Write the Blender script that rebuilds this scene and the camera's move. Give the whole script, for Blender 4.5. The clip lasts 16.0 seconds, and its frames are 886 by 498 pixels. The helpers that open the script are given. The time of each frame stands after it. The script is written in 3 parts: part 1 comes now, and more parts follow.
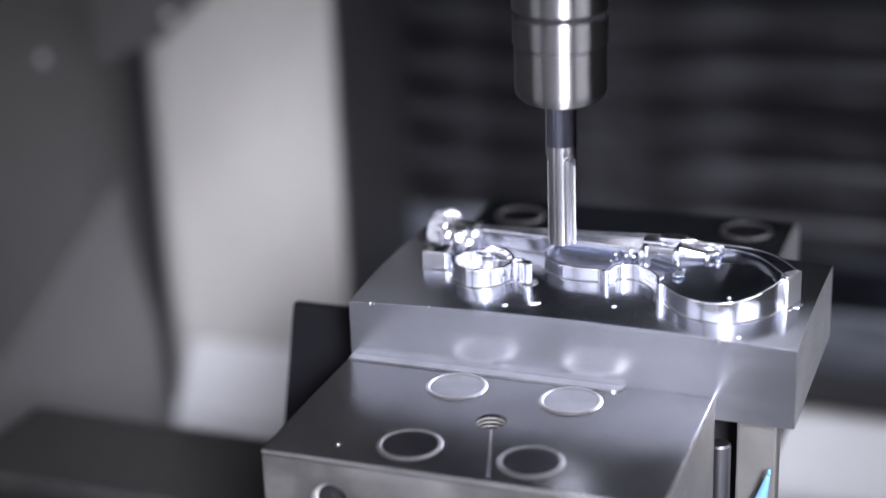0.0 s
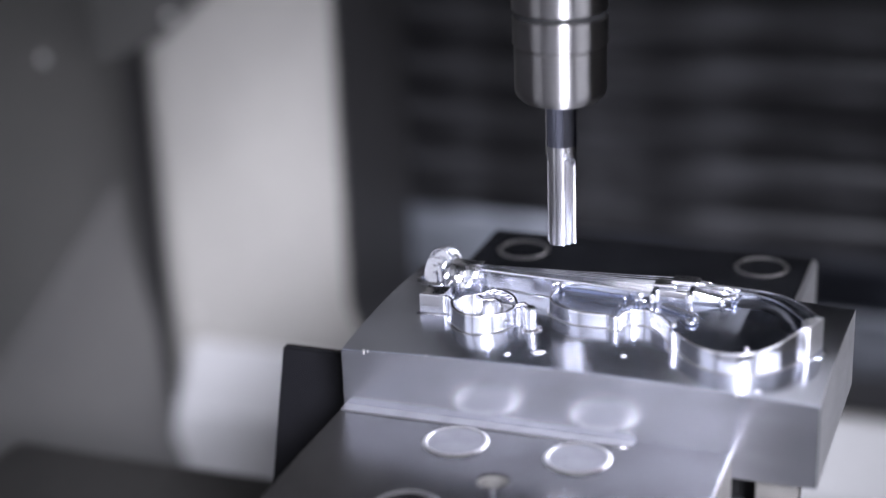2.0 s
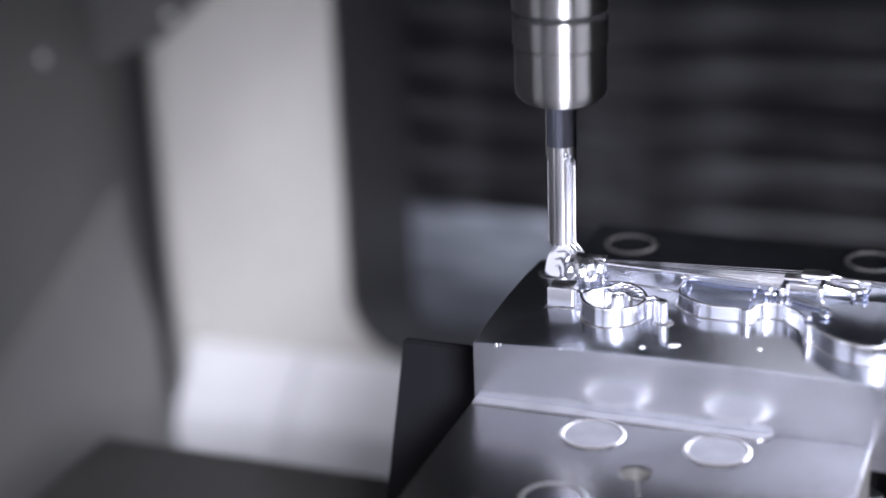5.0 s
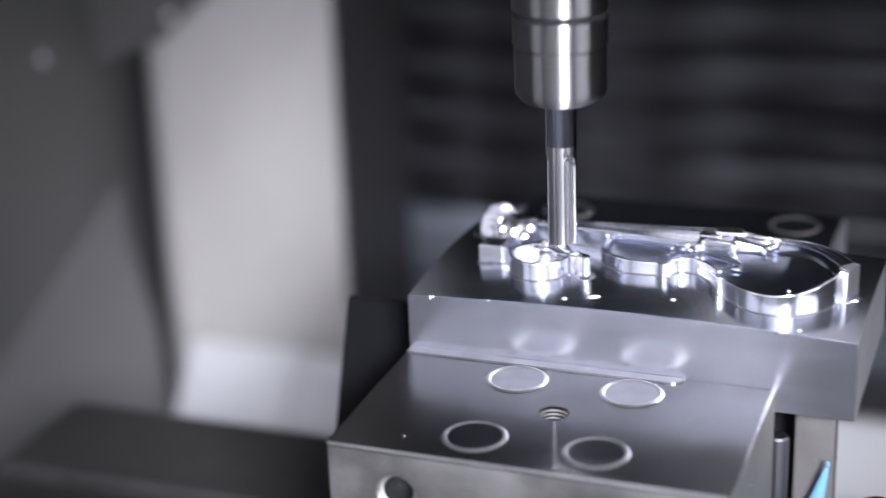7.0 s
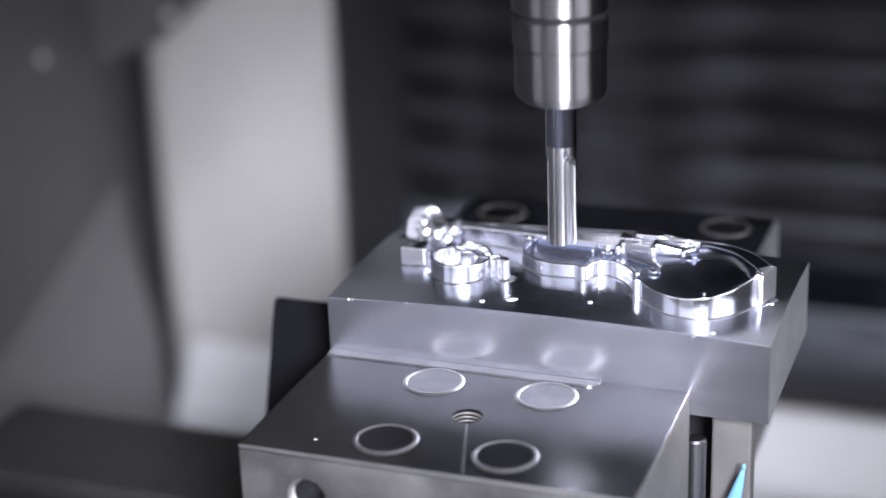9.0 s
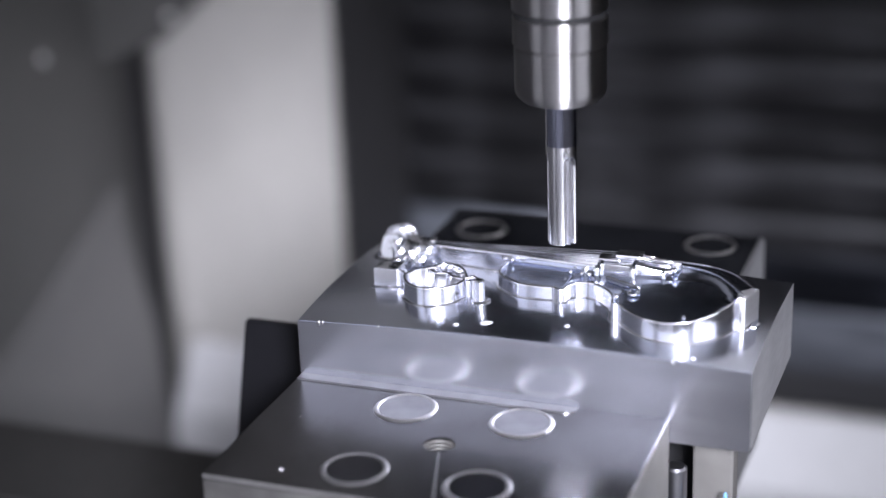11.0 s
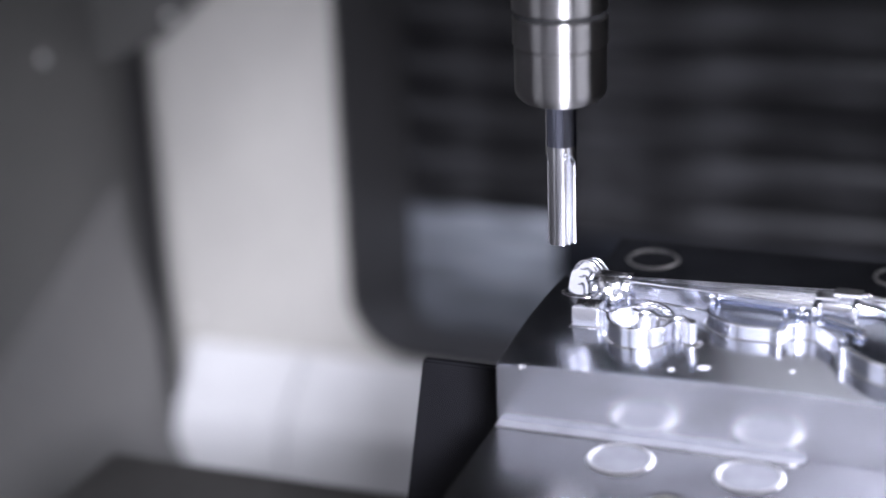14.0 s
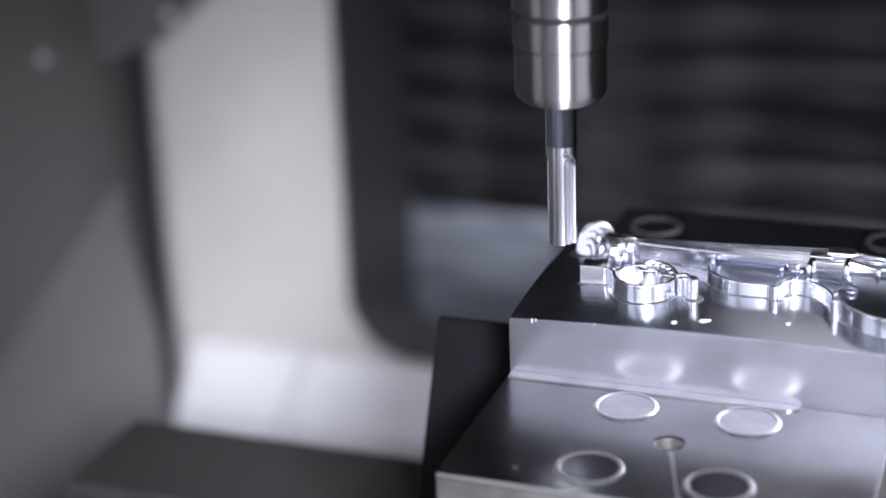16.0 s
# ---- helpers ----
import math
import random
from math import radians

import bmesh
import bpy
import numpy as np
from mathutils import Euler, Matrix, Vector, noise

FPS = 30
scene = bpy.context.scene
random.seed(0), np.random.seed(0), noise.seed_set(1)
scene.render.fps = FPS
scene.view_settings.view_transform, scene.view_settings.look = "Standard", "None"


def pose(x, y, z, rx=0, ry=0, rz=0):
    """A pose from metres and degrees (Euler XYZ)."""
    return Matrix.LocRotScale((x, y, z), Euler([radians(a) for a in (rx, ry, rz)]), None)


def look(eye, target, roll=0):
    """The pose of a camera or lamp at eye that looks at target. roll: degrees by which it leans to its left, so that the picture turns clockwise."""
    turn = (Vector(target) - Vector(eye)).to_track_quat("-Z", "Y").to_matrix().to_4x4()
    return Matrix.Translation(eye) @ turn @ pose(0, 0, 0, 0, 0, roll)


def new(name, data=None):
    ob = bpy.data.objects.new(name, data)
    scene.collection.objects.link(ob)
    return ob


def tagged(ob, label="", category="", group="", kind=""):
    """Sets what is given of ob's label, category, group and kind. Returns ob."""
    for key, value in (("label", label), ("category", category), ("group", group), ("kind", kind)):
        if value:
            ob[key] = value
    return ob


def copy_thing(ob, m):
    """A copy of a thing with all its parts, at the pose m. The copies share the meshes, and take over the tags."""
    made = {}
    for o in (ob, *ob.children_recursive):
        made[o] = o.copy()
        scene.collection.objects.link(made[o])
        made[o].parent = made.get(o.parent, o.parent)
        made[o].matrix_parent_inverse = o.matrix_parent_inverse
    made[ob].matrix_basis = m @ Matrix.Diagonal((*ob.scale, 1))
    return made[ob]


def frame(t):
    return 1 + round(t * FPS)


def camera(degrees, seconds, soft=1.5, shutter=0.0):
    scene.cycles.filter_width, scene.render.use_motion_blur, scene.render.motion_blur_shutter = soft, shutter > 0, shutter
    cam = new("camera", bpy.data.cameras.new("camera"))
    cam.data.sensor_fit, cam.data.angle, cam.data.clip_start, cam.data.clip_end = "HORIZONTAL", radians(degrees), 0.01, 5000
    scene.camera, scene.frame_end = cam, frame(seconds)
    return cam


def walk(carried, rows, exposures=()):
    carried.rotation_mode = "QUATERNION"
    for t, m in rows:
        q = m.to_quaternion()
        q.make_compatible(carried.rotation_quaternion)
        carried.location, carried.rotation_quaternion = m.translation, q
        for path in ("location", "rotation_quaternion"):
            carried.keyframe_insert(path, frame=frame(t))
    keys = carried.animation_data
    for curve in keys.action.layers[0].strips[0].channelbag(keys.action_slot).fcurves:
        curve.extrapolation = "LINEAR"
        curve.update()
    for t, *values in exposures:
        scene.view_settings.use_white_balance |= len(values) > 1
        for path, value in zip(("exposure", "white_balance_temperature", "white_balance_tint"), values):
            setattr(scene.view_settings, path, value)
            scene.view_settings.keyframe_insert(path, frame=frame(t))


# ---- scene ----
# The block's front top left corner stands at x 0, y 0, z 1 at the start; x runs along the vice jaws, y away from the camera.
cam = camera(28.13, 16.0, 1.3, 0.5)
cam.data.dof.use_dof = True
cam.data.dof.focus_distance = 0.588
cam.data.dof.aperture_fstop = 4.5
EYE = pose(0.2269, -0.5081, 1.2345, 68.74, 1.96, 19.93)
walk(cam, [(0.0, EYE), (16.0, EYE)], [(0.0, 0.0), (16.0, 0.0)])

# ---- light ----
world = bpy.data.worlds.new("machine_inside")
world.use_nodes = True
world.node_tree.nodes["Background"].inputs[0].default_value = (0.60, 0.62, 0.75, 1)
world.node_tree.nodes["Background"].inputs[1].default_value = 0.02
scene.world = world


def area_lamp(name, eye, target, watts, size_x, size_y, colour, spread=180):
    lamp = bpy.data.lights.new(name, "AREA")
    lamp.shape, lamp.size, lamp.size_y, lamp.energy, lamp.color, lamp.spread = "RECTANGLE", size_x, size_y, watts, colour, radians(spread)
    ob = new(name, lamp)
    ob.matrix_world = look(eye, target)
    return ob


COOL = (0.87, 0.88, 1.0)
area_lamp("work_light", (0.40, -0.67, 1.33), (-0.02, 0.10, 0.91), 1.6, 0.15, 0.16, COOL, 33)
area_lamp("side_light", (0.84, -0.26, 1.14), (0.06, 0.04, 1.0), 0.75, 0.52, 0.46, COOL, 90)
# added fill on the left that brightens the relief walls; no window there
area_lamp("left_fill", (-0.43, -0.42, 1.14), (0.06, 0.02, 1.0), 0.55, 0.50, 0.56, COOL, 130)
area_lamp("ceiling_light", (0.09, 0.38, 1.96), (0.03, 0.62, 1.38), 1.95, 0.62, 0.06, COOL, 62)
# added lamp that washes the unseen front wall so the metal reflects it
area_lamp("front_wall_fill", (0.05, -1.10, 1.92), (0.05, -1.44, 1.30), 12.0, 1.30, 0.10, COOL, 75)


# ---- materials ----
def material(name, base, rough, metal=0.0, grain=0.0, scale=60.0, stretch=(1, 1, 1), bump=0.0, bump_scale=400.0, stain=0.0, stain_scale=14.0,
             rough_var=0.0, coat=0.0, spec=0.5):
    """A surface with fine grain, larger stains, worn gloss and relief, in the thing's own metres."""
    mat = bpy.data.materials.new(name)
    mat.use_nodes = True
    nt = mat.node_tree
    bsdf = nt.nodes["Principled BSDF"]
    bsdf.inputs["Metallic"].default_value = metal
    bsdf.inputs["Coat Weight"].default_value = coat
    bsdf.inputs["Specular IOR Level"].default_value = spec
    coord = nt.nodes.new("ShaderNodeTexCoord")
    mapping = nt.nodes.new("ShaderNodeMapping")
    mapping.inputs["Scale"].default_value = stretch
    nt.links.new(coord.outputs["Object"], mapping.inputs["Vector"])

    def noise_at(s, detail, plain=False):
        n = nt.nodes.new("ShaderNodeTexNoise")
        n.inputs["Scale"].default_value, n.inputs["Detail"].default_value = s, detail
        nt.links.new((coord.outputs["Object"] if plain else mapping.outputs["Vector"]), n.inputs["Vector"])
        return n

    fine, wide = noise_at(scale, 6), noise_at(stain_scale, 4, True)
    ramp = nt.nodes.new("ShaderNodeValToRGB")
    lo, hi = 1 - grain, 1 + grain
    ramp.color_ramp.elements[0].position, ramp.color_ramp.elements[1].position = 0.3, 0.7
    ramp.color_ramp.elements[0].color = (*[min(1, c * lo) for c in base], 1)
    ramp.color_ramp.elements[1].color = (*[min(1, c * hi) for c in base], 1)
    nt.links.new(fine.outputs["Fac"], ramp.inputs["Fac"])
    mix = nt.nodes.new("ShaderNodeMix")
    mix.data_type, mix.blend_type = "RGBA", "MULTIPLY"
    mix.inputs["Factor"].default_value = 1.0
    dirt = nt.nodes.new("ShaderNodeValToRGB")
    dirt.color_ramp.interpolation = "EASE"
    dirt.color_ramp.elements[0].position, dirt.color_ramp.elements[1].position = 0.35, 0.62
    dirt.color_ramp.elements[0].color = (1 - stain, 1 - stain, 1 - stain, 1)
    nt.links.new(wide.outputs["Fac"], dirt.inputs["Fac"])
    nt.links.new(ramp.outputs["Color"], mix.inputs["A"])
    nt.links.new(dirt.outputs["Color"], mix.inputs["B"])
    nt.links.new(mix.outputs["Result"], bsdf.inputs["Base Color"])
    span = nt.nodes.new("ShaderNodeMapRange")
    span.inputs["To Min"].default_value, span.inputs["To Max"].default_value = max(0.02, rough - rough_var), rough + rough_var
    nt.links.new(wide.outputs["Fac"], span.inputs["Value"])
    nt.links.new(span.outputs["Result"], bsdf.inputs["Roughness"])
    if bump:
        relief = noise_at(bump_scale, 3)
        b = nt.nodes.new("ShaderNodeBump")
        b.inputs["Strength"].default_value, b.inputs["Distance"].default_value = bump, 0.0004
        nt.links.new(relief.outputs["Fac"], b.inputs["Height"])
        nt.links.new(b.outputs["Normal"], bsdf.inputs["Normal"])
    return mat


ALU_TOP = material("milled_aluminium", (0.60, 0.625, 0.71), 0.19, 1.0, 0.04, 220, (1, 8, 1), 0.03, 300, 0.08, 30, 0.04)
ALU_SIDE = material("fly_cut_aluminium", (0.76, 0.775, 0.86), 0.258, 1.0, 0.08, 60, (0.5, 1, 4), 0.05, 60, 0.08, 30, 0.012)
ALU_PLATE = material("mirror_aluminium", (0.64, 0.69, 0.84), 0.15, 1.0, 0.02, 200, (1, 1, 1), 0.01, 260, 0.05, 40, 0.02)
# polished shank; its dark blue reflection is put into the base colour
SHANK = material("carbide_dark_reflection", (0.48, 0.50, 0.63), 0.12, 1.0, 0.03, 200, (1, 1, 0.1), 0.01, 200, 0.05, 60, 0.02)
ALU_RELIEF = material("polished_aluminium", (0.84, 0.85, 0.905), 0.185, 1.0, 0.02, 200, (1, 1, 1), 0.03, 260, 0.05, 40, 0.03)
STEEL_JAW = material("ground_steel", (0.215, 0.215, 0.225), 0.22, 1.0, 0.14, 120, (12, 1, 1), 0.10, 200, 0.22, 26, 0.045)
STEEL_SIDE = material("oily_steel", (0.44, 0.43, 0.42), 0.42, 1.0, 0.15, 90, (1, 1, 1), 0.25, 160, 0.35, 30, 0.10)
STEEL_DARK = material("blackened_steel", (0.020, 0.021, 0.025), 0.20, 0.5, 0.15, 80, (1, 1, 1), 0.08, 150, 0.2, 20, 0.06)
PLUG_DARK = material("dark_plug_steel", (0.09, 0.09, 0.105), 0.23, 1.0, 0.1, 120, (1, 1, 1), 0.05, 200, 0.2, 30, 0.03)
PIN_STEEL = material("dark_pin_steel", (0.40, 0.40, 0.43), 0.33, 1.0, 0.1, 120, (1, 1, 0.2), 0.03, 200, 0.1, 30, 0.03)
GLOSS_BLACK = material("black_glossy_plate", (0.005, 0.005, 0.006), 0.25, 0.0, 0.1, 80, spec=0.25)
PLUG_PALE = material("pale_plug_steel", (0.36, 0.36, 0.375), 0.34, 1.0, 0.08, 120, (1, 1, 1), 0.05, 200, 0.15, 30, 0.05)
STEEL_EDGE = material("bright_edge_steel", (0.62, 0.61, 0.61), 0.34, 1.0, 0.08, 150, (1, 1, 1), 0.08, 200, 0.1, 40, 0.05)
CHROME = material("turned_steel", (0.36, 0.353, 0.358), 0.40, 1.0, 0.05, 200, (0.02, 0.02, 9), 0.0, 300, 0.03, 30, 0.0)
CARBIDE = material("bright_carbide", (0.86, 0.86, 0.90), 0.20, 1.0, 0.04, 200, (1, 1, 0.1), 0.04, 200, 0.08, 60, 0.03)
# for black parts, and for shade coloured into holes, groove and recess
BLACK = material("black_and_hole_shade", (0.010, 0.010, 0.011), 0.6, 0.0, 0.2, 100, spec=0.2)
TABLE = material("table_cast_iron", (0.056, 0.054, 0.053), 0.45, 0.5, 0.2, 90, (1, 6, 1), 0.15, 120, 0.3, 12, 0.1)
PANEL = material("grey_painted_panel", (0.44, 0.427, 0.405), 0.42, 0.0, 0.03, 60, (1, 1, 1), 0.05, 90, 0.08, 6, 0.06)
PANEL_FOOT = material("lighter_foot_paint", (0.108, 0.106, 0.105), 0.5, 0.0, 0.04, 60, (1, 1, 1), 0.05, 90, 0.10, 5, 0.06)
ALU_MATTE = material("sawn_aluminium", (0.66, 0.66, 0.68), 0.46, 1.0, 0.06, 120, (1, 1, 4), 0.12, 140, 0.10, 30, 0.06)
# panel grey darkened in its base colour to imitate a shaded side
PANEL_SHADED = material("panel_paint_in_shade", (0.072, 0.071, 0.069), 0.5, 0.0, 0.04, 60, (1, 1, 1), 0.05, 90, 0.10, 5, 0.06)
PANEL_LIGHT = material("pale_painted_sheet", (0.52, 0.52, 0.535), 0.40, 0.0, 0.03, 60, (1, 1, 1), 0.05, 90, 0.08, 6, 0.06)
COVER = material("dark_way_cover_steel", (0.066, 0.066, 0.072), 0.34, 0.35, 0.95, 16, (0.5, 1, 9), 0.6, 30, 0.7, 11, 0.16)
COVER_PLATE = material("dull_stainless_plate", (0.25, 0.268, 0.31), 0.42, 0.45, 0.5, 13, (1, 1, 9), 0.15, 60, 0.25, 8, 0.1)
# stainless with its dark, blotchy reflection put into the colour
COVER_REFLECT = material("stainless_dark_reflection", (0.034, 0.038, 0.052), 0.36, 0.4, 0.95, 10, (0.7, 1, 4), 0.3, 40, 0.6, 9, 0.1)
BLUE = material("pale_blue_plastic", (0.10, 0.235, 0.40), 0.5, 0.0, 0.05, 80)
CASTING = material("grey_casting", (0.13, 0.125, 0.12), 0.5, 0.3, 0.12, 70, (1, 1, 1), 0.3, 120, 0.2, 20, 0.1)
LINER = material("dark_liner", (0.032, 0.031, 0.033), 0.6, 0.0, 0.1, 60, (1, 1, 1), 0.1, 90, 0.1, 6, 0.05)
CHIP_GLINT = material("bright_chip_and_glint", (0.60, 0.60, 0.62), 0.4, 0.6)
DROP = material("pale_spot_white", (0.62, 0.61, 0.60), 0.3, 0.0)


def turn_grain(mat, amount):
    """Fine turning marks round the upright axis, which draw highlights out along it."""
    nt = mat.node_tree
    tangent = nt.nodes.new("ShaderNodeTangent")
    tangent.direction_type, tangent.axis = "RADIAL", "Z"
    bsdf = nt.nodes["Principled BSDF"]
    bsdf.inputs["Anisotropic"].default_value, bsdf.inputs["Anisotropic Rotation"].default_value = amount, 0.25
    nt.links.new(tangent.outputs["Tangent"], bsdf.inputs["Tangent"])


turn_grain(CHROME, 1.0)
turn_grain(CARBIDE, 0.7)


# ---- building helpers ----
def shape(name, bm, mat, parent=None, label="", smooth=False):
    for f in bm.faces:
        f.smooth = smooth
    bmesh.ops.recalc_face_normals(bm, faces=bm.faces)
    mesh = bpy.data.meshes.new(name)
    bm.to_mesh(mesh)
    bm.free()
    mesh.materials.append(mat)
    ob = new(name, mesh)
    ob.parent = parent
    if label:
        ob["label"] = label
    return ob


def part(name, bm, mat, parent, label="", smooth=False):
    return shape(name, bm, mat, parent, label, smooth)


def thing(name, at, label, category, group="", kind=""):
    ob = new(name)
    ob.empty_display_size = 0.02
    ob.location = at
    return tagged(ob, label, category, group, kind)


def box(x0, x1, y0, y1, z0, z1, bevel=0.0, seg=2, bm=None):
    bm = bm or bmesh.new()
    made = bmesh.ops.create_cube(bm, size=1.0)["verts"]
    for v in made:
        v.co = Vector(((x0 + x1) / 2 + v.co.x * (x1 - x0), (y0 + y1) / 2 + v.co.y * (y1 - y0), (z0 + z1) / 2 + v.co.z * (z1 - z0)))
    if bevel:
        edges = {e for v in made for e in v.link_edges}
        bmesh.ops.bevel(bm, geom=list(edges), offset=bevel, segments=seg, profile=0.5, affect="EDGES")
    return bm


def prism(outline, z0, z1, bevel=0.0, seg=2, bm=None):
    """An upright solid over a closed outline; only its top edge is rounded."""
    bm = bm or bmesh.new()
    low = [bm.verts.new((x, y, z0)) for x, y in outline]
    top = [bm.verts.new((x, y, z1(x, y) if callable(z1) else z1)) for x, y in outline]
    n = len(outline)
    for i in range(n):
        bm.faces.new((low[i], low[(i + 1) % n], top[(i + 1) % n], top[i]))
    lid = bm.faces.new(top)
    bm.faces.new(low[::-1])
    if bevel:
        bmesh.ops.bevel(bm, geom=list(lid.edges), offset=bevel, segments=seg, profile=0.5, affect="EDGES")
    return bm


def lathe(profile, seg=64, at=(0, 0, 0), bm=None):
    """A turned solid: (radius, height) pairs round the upright axis through at."""
    bm = bm or bmesh.new()
    rings = []
    for r, z in profile:
        if r < 1e-6:
            rings.append([bm.verts.new((at[0], at[1], at[2] + z))])
        else:
            rings.append([bm.verts.new((at[0] + r * math.cos(2 * math.pi * k / seg), at[1] + r * math.sin(2 * math.pi * k / seg), at[2] + z)) for k in range(seg)])
    for a, b in zip(rings, rings[1:]):
        for k in range(seg):
            q = [a[k % len(a)], a[(k + 1) % len(a)], b[(k + 1) % len(b)], b[k % len(b)]]
            q = list(dict.fromkeys(q))
            if len(q) > 2:
                bm.faces.new(q)
    return bm


def sharp(ob, degrees=32):
    """Smooth shading with crisp edges."""
    bm = bmesh.new()
    bm.from_mesh(ob.data)
    for f in bm.faces:
        f.smooth = True
    for e in bm.edges:
        e.smooth = not (len(e.link_faces) == 2 and e.calc_face_angle(0) > radians(degrees))
    bm.to_mesh(ob.data)
    bm.free()
    return ob


def curve_points(pts, steps=8, closed=False):
    """A smooth line through the given corner points."""
    p = [Vector(q) for q in pts]
    n, res = len(p), []
    for i in range(n if closed else n - 1):
        a = p[(i - 1) % n] if closed or i else p[0]
        b, c = p[i], p[(i + 1) % n]
        d = p[(i + 2) % n] if closed or i + 2 < n else p[-1]
        for k in range(steps):
            t = k / steps
            res.append(0.5 * (2 * b + (c - a) * t + (2 * a - 5 * b + 4 * c - d) * t * t + (3 * b - a - 3 * c + d) * t ** 3))
    if not closed:
        res.append(p[-1])
    return res


def strips(rows, closed=False, bm=None):
    """Faces between rows of points of equal length."""
    bm = bm or bmesh.new()
    made = [[bm.verts.new(q) for q in row] for row in rows]
    n = len(rows[0])
    for a, b in zip(made, made[1:]):
        for k in range(n if closed else n - 1):
            bm.faces.new((a[k], a[(k + 1) % n], b[(k + 1) % n], b[k]))
    return bm


def tube(points, radius, seg=10, taper=None):
    """A round bar along a line in space."""
    pts = [Vector(q) for q in points]
    bm, rings = bmesh.new(), []
    for i, q in enumerate(pts):
        d = (pts[min(i + 1, len(pts) - 1)] - pts[max(i - 1, 0)]).normalized()
        side = d.cross(Vector((0, 0, 1)) if abs(d.z) < 0.9 else Vector((1, 0, 0))).normalized()
        up = side.cross(d)
        r = radius if taper is None else radius * (1 + (taper - 1) * i / (len(pts) - 1))
        rings.append([bm.verts.new(q + (side * math.cos(2 * math.pi * k / seg) + up * math.sin(2 * math.pi * k / seg)) * r) for k in range(seg)])
    for a, b in zip(rings, rings[1:]):
        for k in range(seg):
            bm.faces.new((a[k], a[(k + 1) % seg], b[(k + 1) % seg], b[k]))
    bm.faces.new(rings[0][::-1])
    bm.faces.new(rings[-1])
    return bm


def ball(at, r, squash=(1, 1, 1), seg=14, bm=None):
    bm = bm or bmesh.new()
    for v in bmesh.ops.create_uvsphere(bm, u_segments=seg, v_segments=max(6, seg // 2), radius=r)["verts"]:
        v.co = Vector((at[0] + v.co.x * squash[0], at[1] + v.co.y * squash[1], at[2] + v.co.z * squash[2]))
    return bm


# ---- the machine's inside ----
def enclosure():
    def setting(name, bm, mat, label):
        return tagged(sharp(shape(name, bm, mat)), label, name.split("_")[0], kind="structure")

    setting("floor", box(-1.0, 1.3, -1.6, 1.2, 0.30, 0.34), PANEL, "grey painted sheet floor of the machine cabin")
    setting("ceiling", box(-1.0, 1.3, -1.6, 1.2, 2.0, 2.04), PANEL, "grey painted ceiling of the machine cabin")
    # weaker light on this side is put into its darker colour
    setting("wall_left", box(-0.54, -0.453, 0.25, 0.76, 0.34, 2.0, 0.003), PANEL_SHADED, "grey painted side panel of the machine cabin")
    # unseen part of the side wall, made pale to brighten the metal's reflections
    setting("wall_left_front", box(-0.54, -0.453, -1.44, 0.248, 0.34, 2.0, 0.003), PANEL_LIGHT, "unseen pale side panel added to brighten reflections")
    # dark strip imitates the shade in the gap between the two panels
    setting("trim_corner", box(-0.4534, -0.4512, 0.622, 0.755, 0.345, 1.995), LINER, "dark strip in for the shade of the corner gap")
    setting("wall_right", box(1.0, 1.06, -1.5, 1.1, 0.34, 2.0), PANEL, "grey painted side panel of the machine cabin")
    # unseen wall, kept pale so it returns that lamp's light
    setting("wall_front", box(-1.0, 1.0, -1.5, -1.44, 0.34, 2.0), PANEL_LIGHT, "pale painted front door panel of the machine")
    setting("wall_rear", box(-1.0, 1.0, 0.96, 1.02, 0.34, 2.0), STEEL_DARK, "dark wall behind the way cover")

    # the rear panel with its round-cornered opening
    hole = [(-0.235, 1.33), (-0.235, 1.12), (-0.277, 1.05), (-0.277, 0.725)]
    hole += [(-0.225 - 0.052 * math.cos(a), 0.725 - 0.052 * math.sin(a)) for a in [math.pi / 2 * k / 10 for k in range(1, 11)]]
    hole += [(0.95, 0.673), (0.95, 1.33)]
    outer = [(-0.405, 2.0), (-0.418, 0.34), (1.0, 0.34), (1.0, 2.0)]
    bm = bmesh.new()
    front_y, rear_y = 0.62, 0.624
    ring_in = [[bm.verts.new((x, y, z)) for x, z in hole] for y in (front_y, rear_y)]
    ring_out = [[bm.verts.new((x, y, z)) for x, z in outer] for y in (front_y, rear_y)]
    for s in (0, 1):
        i, o = ring_in[s], ring_out[s]
        bm.faces.new([o[0], o[1], *i[9::-1]])
        bm.faces.new([o[1], o[2], i[-2], *i[-3:8:-1]])
        bm.faces.new([o[2], o[3], i[-1], i[-2]])
        bm.faces.new([o[3], o[0], i[0], i[-1]])
    n = len(hole)
    for k in range(n):
        bm.faces.new((ring_in[0][k], ring_in[0][(k + 1) % n], ring_in[1][(k + 1) % n], ring_in[1][k]))
    for k in range(4):
        bm.faces.new((ring_out[0][k], ring_out[0][(k + 1) % 4], ring_out[1][(k + 1) % 4], ring_out[1][k]))
    # its left edge rolls back into the corner gap
    previous = None
    for k in range(13):
        a = radians(7 * k)
        line = [bm.verts.new((x + (-0.450 - x) * math.sin(a), front_y + 0.05 * (1 - math.cos(a)), z)) for x, z in outer[:2]]
        if previous:
            bm.faces.new((previous[0], previous[1], line[1], line[0]))
        previous = line
    bmesh.ops.remove_doubles(bm, verts=bm.verts, dist=0.00005)
    setting("wall_back", bm, PANEL, "grey painted rear panel with a round-cornered opening")

    # dark liner round the opening
    bm = bmesh.new()
    loops = []
